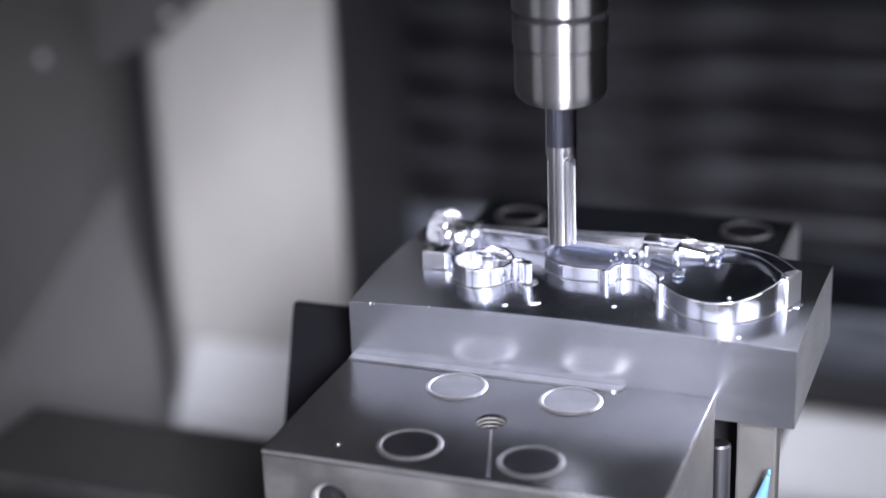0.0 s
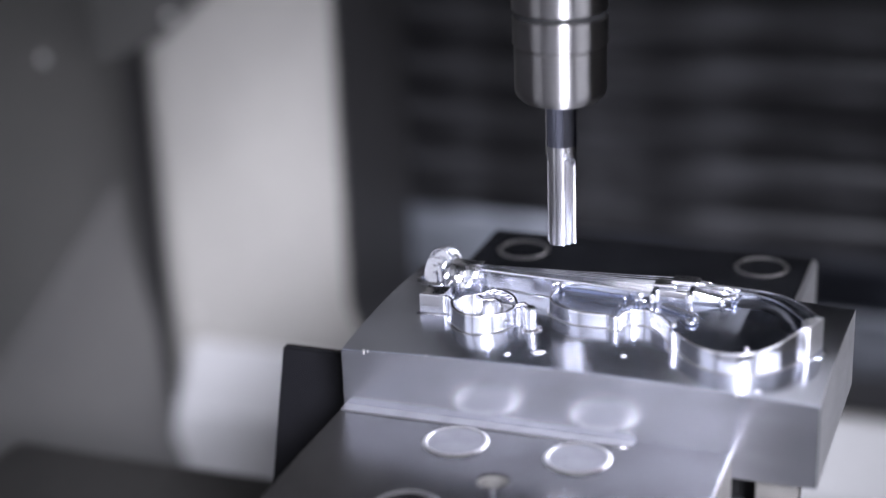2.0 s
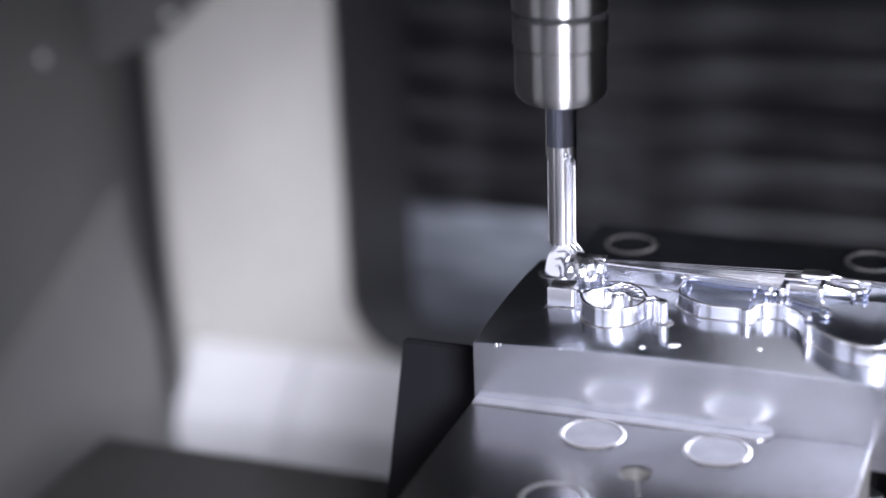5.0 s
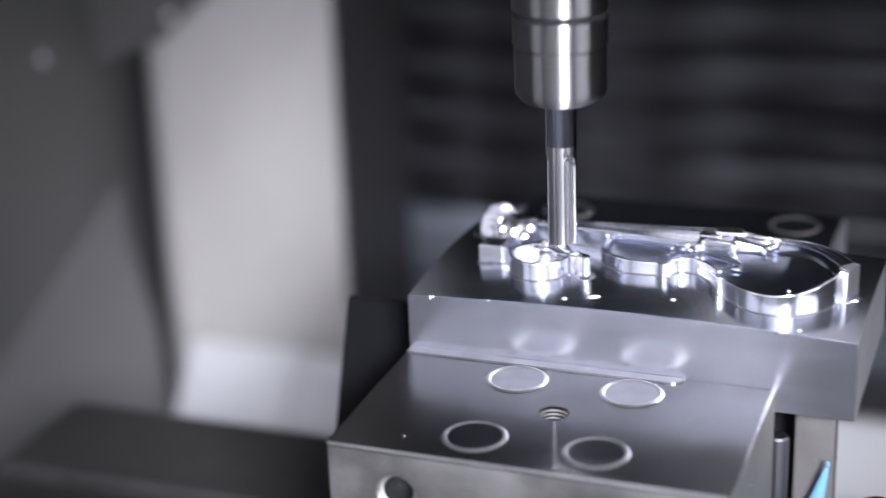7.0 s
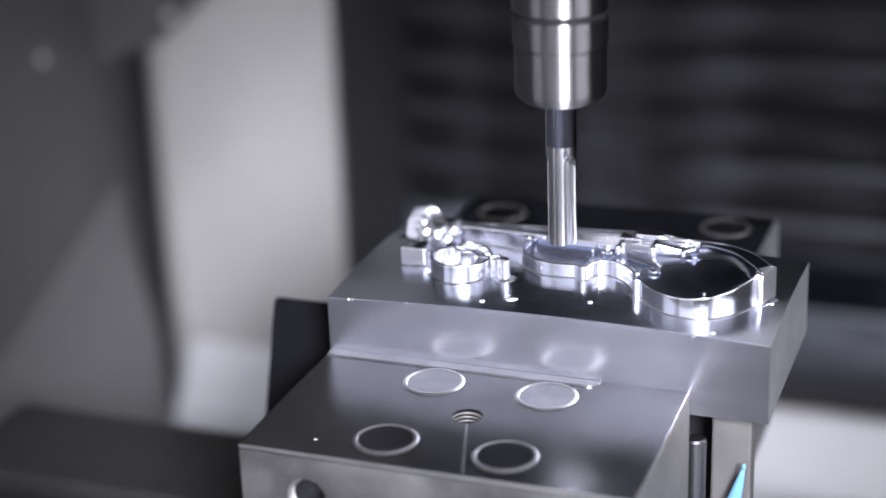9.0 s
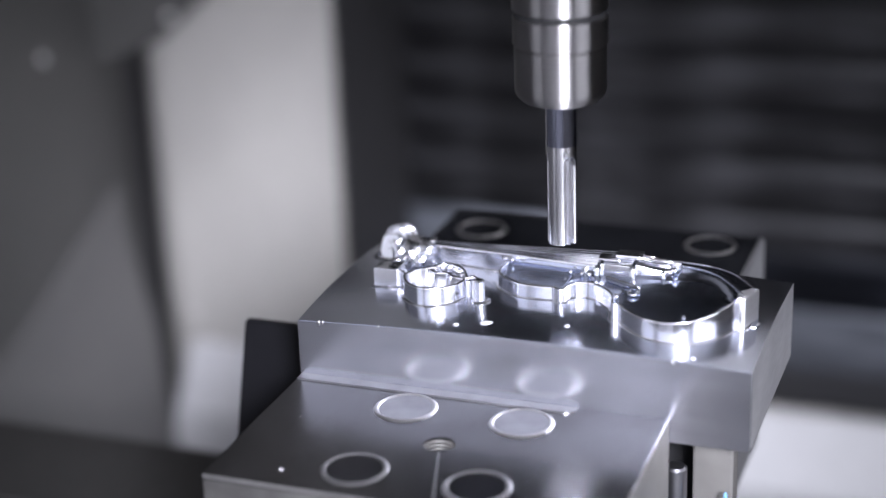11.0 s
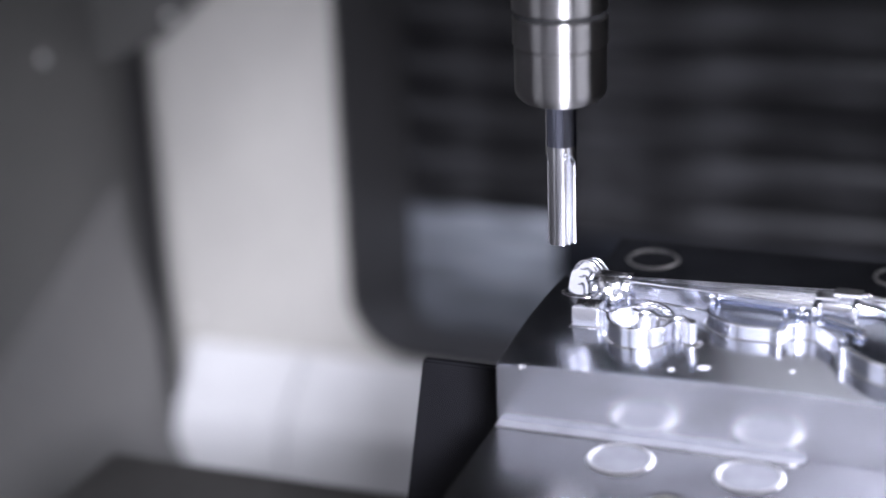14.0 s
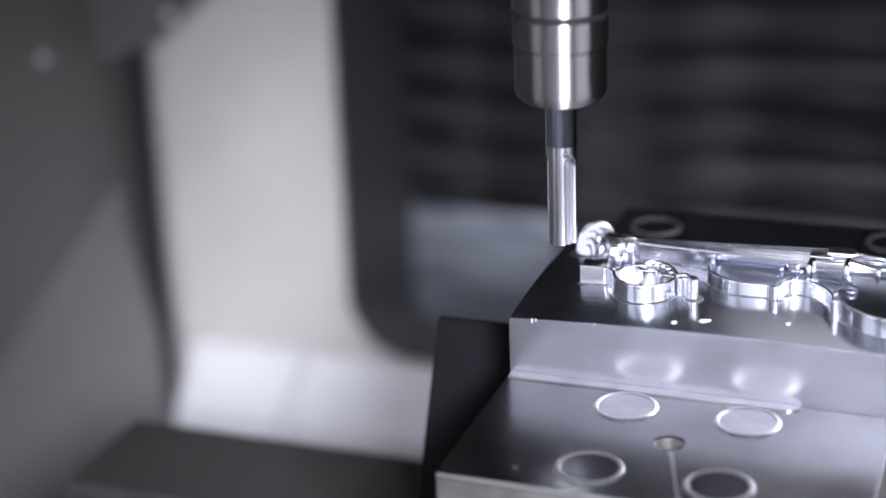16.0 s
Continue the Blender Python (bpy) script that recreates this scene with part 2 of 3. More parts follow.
    for y, inset, corner, foot in ((0.6185, 0.0, 0.052, 0.673), (0.6185, 0.004, 0.048, 0.673), (0.745, 0.004, 0.026, 0.640), (0.745, 0.0, 0.030, 0.640)):
        r, cx, cz = corner, -0.277 + inset + corner, foot + inset + corner
        line = [(-0.277 + inset, 1.045), (-0.277 + inset, cz)]
        line += [(cx - r * math.cos(a), cz - r * math.sin(a)) for a in [math.pi / 2 * k / 10 for k in range(1, 11)]]
        line += [(0.95, foot + inset)]
        loops.append([bm.verts.new((x, y, z)) for x, z in line])
    for a, b in zip(loops, loops[1:] + loops[:1]):
        for k in range(len(a) - 1):
            bm.faces.new((a[k], a[k + 1], b[k + 1], b[k]))
    setting("trim", bm, LINER, "dark frame of the rear opening")

    # unseen dark box, added for the dark patch mirrored in the block's top
    setting("column_cover", box(-0.235, 0.0, 0.57, 0.6195, 1.335, 1.65, 0.004), STEEL_DARK, "unseen dark box added to be mirrored in the block's top")

    # added plate that shades the upper corner of the rear panel
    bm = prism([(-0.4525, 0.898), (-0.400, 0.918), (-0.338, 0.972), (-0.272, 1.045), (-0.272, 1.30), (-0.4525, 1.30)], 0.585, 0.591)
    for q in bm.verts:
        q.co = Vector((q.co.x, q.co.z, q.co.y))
    setting("wall_gusset", bm, PANEL_SHADED, "added grey plate that shades the rear panel's upper corner")

    # the sloping chip ledge below the opening
    prof = [(0.619, 0.668), (0.612, 0.670), (0.562, 0.636), (0.556, 0.622), (0.556, 0.34), (0.619, 0.34)]
    for name, x0, x1, slant in (("ledge", -0.400, -0.3125, 0.010), ("ledge_right", -0.3095, 0.99, 0.0)):
        bm = bmesh.new()
        ends = [[bm.verts.new((x - (slant if x < -0.35 and y > 0.6 else 0), y, z)) for y, z in prof] for x in (x0, x1)]
        for k in range(len(prof)):
            bm.faces.new((ends[0][k], ends[0][(k + 1) % 6], ends[1][(k + 1) % 6], ends[1][k]))
        bm.faces.new(ends[0][::-1])
        bm.faces.new(ends[1])
        setting(name, bm, PANEL_LIGHT, "pale sloping sheet-metal chip ledge under the opening")

    # added sloping sheet that imitates the lighter foot of the side panel
    rows = []
    for k in range(13):
        q, row = k / 12, []
        back = 0.598 - 0.09 * max(0.0, q - 0.55)
        for j in range(17):
            y = -0.2 + (back + 0.2) * j / 16
            top = max(0.66, 0.800 - 0.42 * (0.6 - y))
            row.append((-0.4512 + 0.058 * q ** 1.8, y, top - (top - 0.600) * q))
        rows.append(row)
    foot = [(-0.393, q[1], 0.345) for q in rows[-1]]
    head = [(-0.4535, q[1], q[2] + 0.002) for q in rows[0]]
    bm = strips([head, *rows, foot])
    setting("chute", bm, PANEL_FOOT, "added sloping sheet that lightens the side panel's foot")


def way_cover():
    cover = thing("way_cover", (0.3, 0.80, 1.0), "dark ribbed telescopic way cover behind the table", "way cover", kind="structure")
    part("plate", box(-0.62, -0.452, -0.05, -0.038, -0.40, -0.255, 0.004), COVER_PLATE, cover, "dull stainless lower plate", True)
    part("plate", box(-0.451, 0.68, -0.048, -0.036, -0.40, -0.312, 0.004), COVER_PLATE, cover, "dull stainless lower plate", True)
    # this stretch is coloured dark in place of what the plate reflects
    part("plate", box(-0.451, 0.68, -0.046, -0.034, -0.311, -0.268, 0.004), COVER_REFLECT, cover, "lower plate with a dark reflection in its colour", True)
    slat = None
    for k in range(24):
        z = -0.262 + 0.042 * k
        if slat is None:
            bm = bmesh.new()
            prof = [(-0.012, -0.021), (-0.022, -0.019), (-0.020, 0.008), (-0.004, 0.019), (0.02, 0.021), (0.02, -0.021)]
            ends = [[bm.verts.new((x, y, zz)) for y, zz in prof] for x in (-0.65, 0.68)]
            for j in range(6):
                bm.faces.new((ends[0][j], ends[0][(j + 1) % 6], ends[1][(j + 1) % 6], ends[1][j]))
            bm.faces.new(ends[0][::-1])
            bm.faces.new(ends[1])
            slat = part("slat", bm, COVER, cover)
            mesh = slat.data
        else:
            slat = new("slat", mesh)
            slat.parent = cover
        slat.location = (0, 0.004 * (k % 3), z)


def blur_spots():
    # small pale caps added on the painted panels to imitate out-of-focus droplets
    first = None
    for x, y, z in ((-0.4525, 0.5160, 0.9212), (-0.3879, 0.5845, 0.9381), (-0.4525, 0.5112, 0.7463), (-0.4093, 0.6195, 0.6903), (-0.3299, 0.5555, 0.6075)):
        m = pose(x, y, z, 90 if x > -0.45 else 0, 0 if x > -0.45 else 90, 0)
        if first is None:
            first = tagged(sharp(shape("blur_spot", lathe([(0, 0.0024), (0.0020, 0.0020), (0.0028, 0.0010), (0.0031, 0), (0, 0)], 16), DROP)),
                           "small pale cap in for an out-of-focus droplet", "screw", "screws on the panels")
            first.matrix_world = m
        else:
            copy_thing(first, m)


# ---- spindle tool ----
AXIS = (0.0713, 0.0157)


def spindle_housing():
    sp = thing("spindle_housing", (*AXIS, 1.2294), "dark cylindrical spindle housing hanging from above", "spindle")
    sharp(part("housing", lathe([(0, 0.0002), (0.045, 0.0002), (0.050, 0.005), (0.055, 0.06), (0.085, 0.08), (0.085, 0.7700), (0, 0.7700)], 64), STEEL_DARK, sp), 40)


def spindle_tool():
    holder = thing("tool_holder", (*AXIS, 1.0724), "turned steel tool holder in the spindle nose", "tool holder")
    sharp(part("nose", lathe([(0.0045, 0.0), (0.0108, 0.0), (0.0122, 0.0004), (0.0141, 0.0022), (0.0146, 0.0032), (0.0148, 0.0046), (0.0148, 0.0176), (0.0141, 0.0188), (0.0045, 0.0188)], 96), CHROME, holder), 24)
    sharp(part("collar", lathe([(0.004, 0.0189), (0.0149, 0.0189), (0.0152, 0.0193), (0.0152, 0.0274), (0.0148, 0.0280), (0.004, 0.0280)], 96), CHROME, holder), 20)
    # the groove's shade is put in as a black ring
    part("groove_ring", lathe([(0.004, 0.0279), (0.0146, 0.0279), (0.0146, 0.0300), (0.004, 0.0300)], 64), BLACK, holder, "ring coloured black for the groove's shade")
    sharp(part("sleeve", lathe([(0.004, 0.0299), (0.0149, 0.0299), (0.0153, 0.0304), (0.0153, 0.10), (0.022, 0.104), (0.022, 0.1572), (0.004, 0.1572)], 96), CHROME, holder), 20)

    mill = thing("end_mill", (*AXIS, 1.024), "bright solid carbide end mill with straight flutes", "end mill")
    R_CUT = 0.0050
    sharp(part("shank", lathe([(0, 0.0335), (R_CUT, 0.0335), (R_CUT, 0.0490), (0, 0.0490)], 48), SHANK, mill), 40)
    # straight-fluted length: stepped chip grooves that run out in a slant towards the shank
    bm, rings, seg, levels = bmesh.new(), [], 72, 40
    for i in range(levels + 1):
        z = 0.0336 * i / levels
        ring = []
        for k in range(seg):
            a = 2 * math.pi * k / seg
            u = (math.degrees(a) + 62.0) % 120.0
            depth = 0.0
            if u < 52:
                depth = (0.0011, 0.0003, 0.0014, 0.0006)[int(u // 13)]
            run = min(1.0, max(0.0, (0.0315 - 0.00006 * u - z) / 0.0012))
            r = R_CUT - depth * run
            ring.append(bm.verts.new((r * math.cos(a), r * math.sin(a), z)))
        rings.append(ring)
    for a, b in zip(rings, rings[1:]):
        for k in range(seg):
            bm.faces.new((a[k], a[(k + 1) % seg], b[(k + 1) % seg], b[k]))
    bm.faces.new(rings[0][::-1])
    bm.faces.new(rings[-1])
    sharp(part("cutting_head", bm, CARBIDE, mill, "fluted cutting length"), 25)
    return holder, mill


# ---- what rides on the table ----
def holed_plate(x0, x1, y0, y1, depth, holes, bevel=0.0, seg=40):
    """A plate whose face lies at height 0, with round holes right through it, side by side along x."""
    bm = bmesh.new()
    holes = sorted(holes)
    cuts = [x0, *[(a[0] + b[0]) / 2 for a, b in zip(holes, holes[1:])], x1]
    for (cx, cy, r), xa, xb in zip(holes, cuts, cuts[1:]):
        def arc(a0, z=0.0):
            return [bm.verts.new((cx + r * math.cos(a), cy + r * math.sin(a), z)) for a in [a0 + math.pi * k / (seg // 2) for k in range(seg // 2 + 1)]]
        upper, lower = arc(0.0), arc(math.pi)
        corner = [bm.verts.new((x, y, 0.0)) for x, y in ((xa, y0), (xb, y0), (xb, y1), (xa, y1), (xa, cy), (xb, cy))]
        bm.faces.new([corner[5], corner[2], corner[3], corner[4], *upper[::-1]])
        bm.faces.new([corner[4], corner[0], corner[1], corner[5], *lower[::-1]])
        for side, a0 in ((upper, 0.0), (lower, math.pi)):
            deep = arc(a0, -depth)
            for k in range(len(deep) - 1):
                bm.faces.new((side[k], side[k + 1], deep[k + 1], deep[k]))
    bmesh.ops.remove_doubles(bm, verts=bm.verts, dist=0.00001)
    rim = [e for e in bm.edges if all(abs(v.co.z) < 1e-9 for v in e.verts) and len(e.link_faces) == 1]
    made = bmesh.ops.extrude_edge_only(bm, edges=rim)["geom"]
    for v in made:
        if isinstance(v, bmesh.types.BMVert):
            v.co.z = -depth
    if bevel:
        bmesh.ops.bevel(bm, geom=[e for e in rim if e.is_valid], offset=bevel, segments=2, profile=0.5, affect="EDGES")
    return bm


def machine_table():
    table = thing("machine_table", (0, 0, 0.84), "dark oily cast-iron machine table with slots", "machine table")
    y = -0.42
    k = 0
    for y1 in (-0.30, -0.17, -0.03, 0.112, 0.181):
        part("rail", box(-0.2585, 0.42, y, y1 - 0.014 if k < 4 else y1, -0.03, 0.0, 0.0015), TABLE, table)
        y, k = y1, k + 1
    part("bed", box(-0.2555, 0.418, -0.42, 0.179, -0.10, -0.031, 0.002), TABLE, table)
    return table


def machine_base():
    base = thing("machine_base", (0, 0, 0.34), "dark cast-iron saddle under the machine table", "saddle", kind="structure")
    part("column", box(-0.20, 0.36, -0.40, 0.16, 0.0, 0.3985, 0.006), TABLE, base)


def vice():
    v = thing("machine_vice", (0, 0, 0.84), "ground steel machine vice holding the aluminium block", "vice")
    up = 0.16
    # front jaw, with four plugs, a threaded hole and side holes
    jaw = part("front_jaw", box(0.0, 0.1262, -0.0608, -0.0002, up - 0.075, up - 0.0282, 0.0007), STEEL_JAW, v, "ground steel jaw with round plugs")
    part("top_plate", holed_plate(0.0, 0.1262, -0.0733, -0.0002, 0.0090, [(0.0625, -0.0352, 0.0050)], 0.0004), STEEL_JAW, jaw).location = (0, 0, up - 0.019)
    bores = [(0.0228, up - 0.0338, 0.0066), (0.1035, up - 0.0338, 0.0066)]
    face = part("front_plate", holed_plate(0.0006, 0.1256, up - 0.075, up - 0.0205, 0.0125, bores), STEEL_SIDE, jaw, "oily stained jaw face")
    face.matrix_basis = pose(0, -0.0736, 0, 90, 0, 0)
    # bright strip imitates the highlight along the jaw's front edge
    part("edge_highlight", box(0.0004, 0.1258, -0.0739, -0.0728, up - 0.0200, up - 0.0188, 0.0004, 1), STEEL_EDGE, jaw, "bright strip in for the front edge's highlight")
    part("end_face", box(0.1259, 0.1266, -0.0729, -0.0006, up - 0.075, up - 0.0198), CASTING, jaw, "dull stained end face")
    ring = lathe([(0.0087, 0.0001), (0.0091, 0.0006), (0.0097, 0.0006), (0.0104, 0.0001)], 48)
    rim = None
    for x, y, dark in ((0.0436, -0.0147, 0), (0.0826, -0.0148, 0), (0.0435, -0.0575, 1), (0.0825, -0.0577, 1)):
        if rim is None:
            rim = part("plug_rim", ring, STEEL_EDGE, jaw, "bright chamfered rim", True)
            rim_mesh = rim.data
        else:
            rim = new("plug_rim", rim_mesh)
            rim.parent = jaw
        rim.location = (x, y, up - 0.019)
        plug = part("plug", lathe([(0, 0.0003), (0.0087, 0.0003), (0.0087, -0.0002), (0, -0.0002)], 48), PLUG_DARK if dark else PLUG_PALE, jaw)
        plug.location = (x, y, up - 0.019)
    # hole floor coloured black in place of the shade inside
    hole = part("threaded_hole", lathe([(0, 0.0), (0.0052, 0.0), (0.0052, -0.0006), (0, -0.0006)], 40), BLACK, jaw, "threaded hole's floor, coloured black for its shade")
    hole.location = (0.0625, -0.0352, up - 0.0276)
    helix = [(0.0048 * math.cos(a), 0.0048 * math.sin(a), 0.0002 + 0.0080 * k / 144) for k, a in enumerate([2 * math.pi * j / 24 for j in range(145)])]
    part("thread", tube(helix, 0.00034, 8), CASTING, hole, "oily steel thread", True)
    for x, z, _ in bores:
        # bore walls and floor coloured black in place of shade
        bore = part("side_bore", lathe([(0.0050, -0.0021), (0.0050, -0.0116), (0, -0.0116)], 40), BLACK, jaw, "bored hole's walls, coloured black for their shade")
        bore.matrix_basis = pose(x, -0.0736, z, 90, 0, 0)
        part("chamfer", lathe([(0.0066, -0.0001), (0.0062, -0.0002), (0.0050, -0.0022)], 40), STEEL_EDGE, bore, "bright countersunk rim", True)
    dot = part("pin", lathe([(0, 0.0005), (0.0006, 0.0005), (0.0008, 0.0)], 16), STEEL_JAW, jaw, "", True)
    dot.location = (0.0219, -0.0633, up - 0.019)
    # thin bright strip imitates a streak of reflected light on the jaw
    part("reflection_streak", prism([(0.0640, -0.0408), (0.0729, -0.0704), (0.0735, -0.0702), (0.0645, -0.0406)], up - 0.0191, up - 0.01893), STEEL_EDGE, jaw, "thin bright strip in for a reflection streak")

    # thin stepped strip along the block, with a rounded end
    strip = [(0.0006, -0.0001), (0.0006, -0.0044), (0.0925, -0.0044)]
    strip += [(0.0925 + 0.0042 * math.sin(q), -0.0002 - 0.0042 * math.cos(q)) for q in [math.pi / 2 * k / 8 for k in range(1, 9)]]
    sharp(part("stepped_strip", prism(strip, up - 0.0192, up - 0.0184), PLUG_PALE, jaw, "thin stepped strip with a rounded end"))

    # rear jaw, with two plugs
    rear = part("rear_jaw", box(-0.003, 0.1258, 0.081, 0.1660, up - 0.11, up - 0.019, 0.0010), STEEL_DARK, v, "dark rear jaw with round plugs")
    for x, y in ((0.0149, 0.1460), (0.1076, 0.1515)):
        r = new("plug_rim", rim_mesh)
        r.parent, r.location = rear, (x, y, up - 0.019)
    part("end_edge", box(0.1236, 0.1266, 0.082, 0.1656, up - 0.045, up - 0.0186, 0.0014, 1), ALU_MATTE, rear, "bright ground end face")

    # black flared side plate
    bm = bmesh.new()
    lo = [(-0.0555, 0.0365), (-0.002, 0.0365), (-0.002, 0.046), (-0.0555, 0.046)]
    hi = [(-0.0402, 0.039), (-0.002, 0.039), (-0.002, 0.0425), (-0.0402, 0.0425)]
    a = [bm.verts.new((x, y, up - 0.13)) for x, y in lo]
    b = [bm.verts.new((x, y, up - 0.0205)) for x, y in hi]
    for k in range(4):
        bm.faces.new((a[k], a[(k + 1) % 4], b[(k + 1) % 4], b[k]))
    bm.faces.new(a[::-1])
    bm.faces.new(b)
    bmesh.ops.bevel(bm, geom=list(bm.edges), offset=0.0008, segments=2, affect="EDGES")
    part("side_plate", bm, GLOSS_BLACK, v, "glossy black flared side plate")

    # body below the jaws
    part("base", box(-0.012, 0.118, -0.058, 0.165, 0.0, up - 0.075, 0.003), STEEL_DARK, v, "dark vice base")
    part("bed_block", box(0.131, 0.1445, 0.014, 0.022, 0.0, up - 0.0275, 0.001), CASTING, v, "pale grey machined bed block")
    # solid black box stands in for a shaded recess
    part("recess", box(0.112, 0.1308, 0.038, 0.078, 0.0, up - 0.0275), BLACK, v, "black box in for the shade of a recess")
    pin = lathe([(0, 0.0), (0.0029, 0.0), (0.0036, -0.0008), (0.0036, -0.108), (0, -0.108)], 32)
    sharp(part("guide_pin", pin, PIN_STEEL, v, "dark round guide pin"), 40).location = (0.1262, 0.012, up - 0.041)
    return v


def blue_hose():
    hose = thing("blue_hose", (0.140, 0.006, 0.84), "pale blue plastic hose with a pointed end beside the vice", "hose")
    line = curve_points([(-0.006, 0.0, 0.0), (-0.006, 0.0, 0.05), (-0.004, 0.0, 0.080), (0.0, 0.0, 0.098), (0.0035, 0.0, 0.113)], 5)
    bm, rings = bmesh.new(), []
    for i, q in enumerate(line):
        f = i / (len(line) - 1)
        r = 0.0036 * min(1.0, 0.12 + 2.6 * (1 - f))
        rings.append([bm.verts.new(q + Vector((r * math.cos(2 * math.pi * k / 20), 0.6 * r * math.sin(2 * math.pi * k / 20), 0))) for k in range(20)])
    for a, b in zip(rings, rings[1:]):
        for k in range(20):
            bm.faces.new((a[k], a[(k + 1) % 20], b[(k + 1) % 20], b[k]))
    bm.faces.new(rings[0][::-1])
    bm.faces.new(rings[-1])
    part("tube", bm, BLUE, hose, "", True)
    part("tip", ball((0.0036, 0.0, 0.1135), 0.0007, (1, 1, 2)), BLUE, hose, "", True)
    return hose


def clamp_stud():
    stud = thing("clamp_stud", (0.158, 0.033, 0.8385), "black round clamp stud standing on the table", "clamp")
    sharp(part("cap", lathe([(0, 0.088), (0.0055, 0.088), (0.0078, 0.0865), (0.0084, 0.083), (0.0084, 0.070), (0, 0.070)], 32), BLACK, stud), 50)
    part("stem", lathe([(0, 0.0701), (0.006, 0.0701), (0.006, 0.0), (0, 0.0)], 24), BLACK, stud, "", True)
    return stud


# ---- the aluminium block and its relief ----
# plan and heights in millimetres over the block's front left corner
def crown(x, y):
    """The block's top is milled to a shallow crown; metres."""
    return 0.0005 + 0.0022 * (1 - ((x - 0.076) / 0.076) ** 2) + 0.0018 * (1 - ((y - 0.0376) / 0.0376) ** 2)


def stepped(stops, x):
    """A height or place that runs straight from stop to stop."""
    if x <= stops[0][0]:
        return stops[0][1]
    for (xa, ya), (xb, yb) in zip(stops, stops[1:]):
        if x <= xb:
            return ya + (yb - ya) * (x - xa) / (xb - xa)
    return stops[-1][1]


def eased(line, times=1):
    """The line with its kinks rounded off."""
    for _ in range(times):
        line = [line[0], *[(a + 2 * b + c) / 4 for a, b, c in zip(line, line[1:], line[2:])], line[-1]]
    return line


def grow(outline, by, closed=True):
    pts = [Vector(q) for q in outline]
    n, res = len(pts), []
    for i, q in enumerate(pts):
        a = pts[(i - 1) % n] if closed or i else q
        b = pts[(i + 1) % n] if closed or i < n - 1 else q
        d = b - a
        d = d.normalized() if d.length > 1e-9 else Vector((1, 0))
        res.append(q + Vector((d.y, -d.x)) * by)
    return res


def mm(pts):
    return [Vector([c / 1000 for c in q]) for q in pts]


def skirt(outline, closed=True, wide=0.0010):
    """The low rounded step that the cutter leaves round a wall, lying on the crowned face."""
    rows = []
    for by, h in ((wide, -0.0006), (wide, 0.00012), (wide * 0.85, 0.00022), (0.00015, 0.00024), (0.00005, 0.00045), (-0.0003, 0.0006)):
        rows.append([(q.x, q.y, crown(q.x, q.y) + h) for q in grow(outline, by, closed)])
    return strips(rows, closed)


def fillet_band(line, width, z1, closed=False):
    """A thin upright wall with a rounded top edge that stands in the block."""
    rows = []
    for side, z in ((0.5, 0.0), (0.5, z1 - 0.0005), (0.5, z1 - 0.0003), (0.36, z1), (-0.36, z1), (-0.5, z1 - 0.0003), (-0.5, z1 - 0.0005), (-0.5, 0.0)):
        rows.append([(q.x, q.y, z) for q in grow(line, side * width, closed)])
    return strips(rows, closed)


def violin_near_side():
    """The near side of a fiddle's outline, from neck root to tail."""
    upper = curve_points([(57.7, 47.0), (57.4, 42.5), (58.6, 36.8), (62.0, 33.0), (68.0, 29.9), (74.3, 29.3), (80.2, 29.8)], 8)
    nub = [Vector((82.5 + 1.6 * math.cos(radians(a)), 29.9 + 1.8 * math.sin(radians(a)))) for a in range(200, 381, 15)]
    waist = curve_points([(84.5, 32.4), (86.8, 34.2), (90.5, 34.8), (94.4, 33.4), (98.8, 29.0), (101.4, 24.6)], 8)
    corner = [Vector((103.2, 21.6)) + Vector((1.5 * math.cos(radians(a)), 1.9 * math.sin(radians(a)))) for a in range(165, 341, 15)]
    bout = curve_points([(105.6, 18.7), (110.8, 13.8), (117.2, 10.7), (123.5, 10.1), (129.8, 11.6), (135.8, 16.3), (139.9, 22.2), (142.2, 27.8)], 9)
    return eased(mm([*upper, *nub, *waist, *corner, *bout]), 2)


RIM_HEIGHT = [(0.058, 0.0095), (0.072, 0.0093), (0.081, 0.0092), (0.090, 0.0101), (0.100, 0.0102), (0.111, 0.0099), (0.122, 0.0096),
              (0.130, 0.0102), (0.136, 0.0113), (0.142, 0.0126)]
PLATE_END = [(0.0570, 0.0485), (0.089, 0.0447), (0.105, 0.0440), (0.114, 0.0445), (0.123, 0.0452), (0.1315, 0.0405), (0.1400, 0.0290), (0.1425, 0.0280)]
PLATE_RISE = [(0.058, 0.0090), (0.089, 0.0094), (0.105, 0.0096), (0.114, 0.0096), (0.123, 0.0098), (0.1315, 0.0106), (0.1405, 0.0120)]


def wedge(near, far, low, bevel=0.0003):
    """A solid under a sloping top: near and far edges as pairs of points, down to a height."""
    pts = mm([*near, *far[::-1]])
    bm = bmesh.new()
    b = [bm.verts.new(q) for q in pts]
    a = [bm.verts.new((q.x, q.y, low / 1000)) for q in pts]
    n = len(pts)
    for k in range(n):
        bm.faces.new((a[k], a[(k + 1) % n], b[(k + 1) % n], b[k]))
    lid = bm.faces.new(b)
    bm.faces.new(a[::-1])
    bmesh.ops.bevel(bm, geom=list(lid.edges), offset=bevel, segments=2, profile=0.5, affect="EDGES")
    return bm


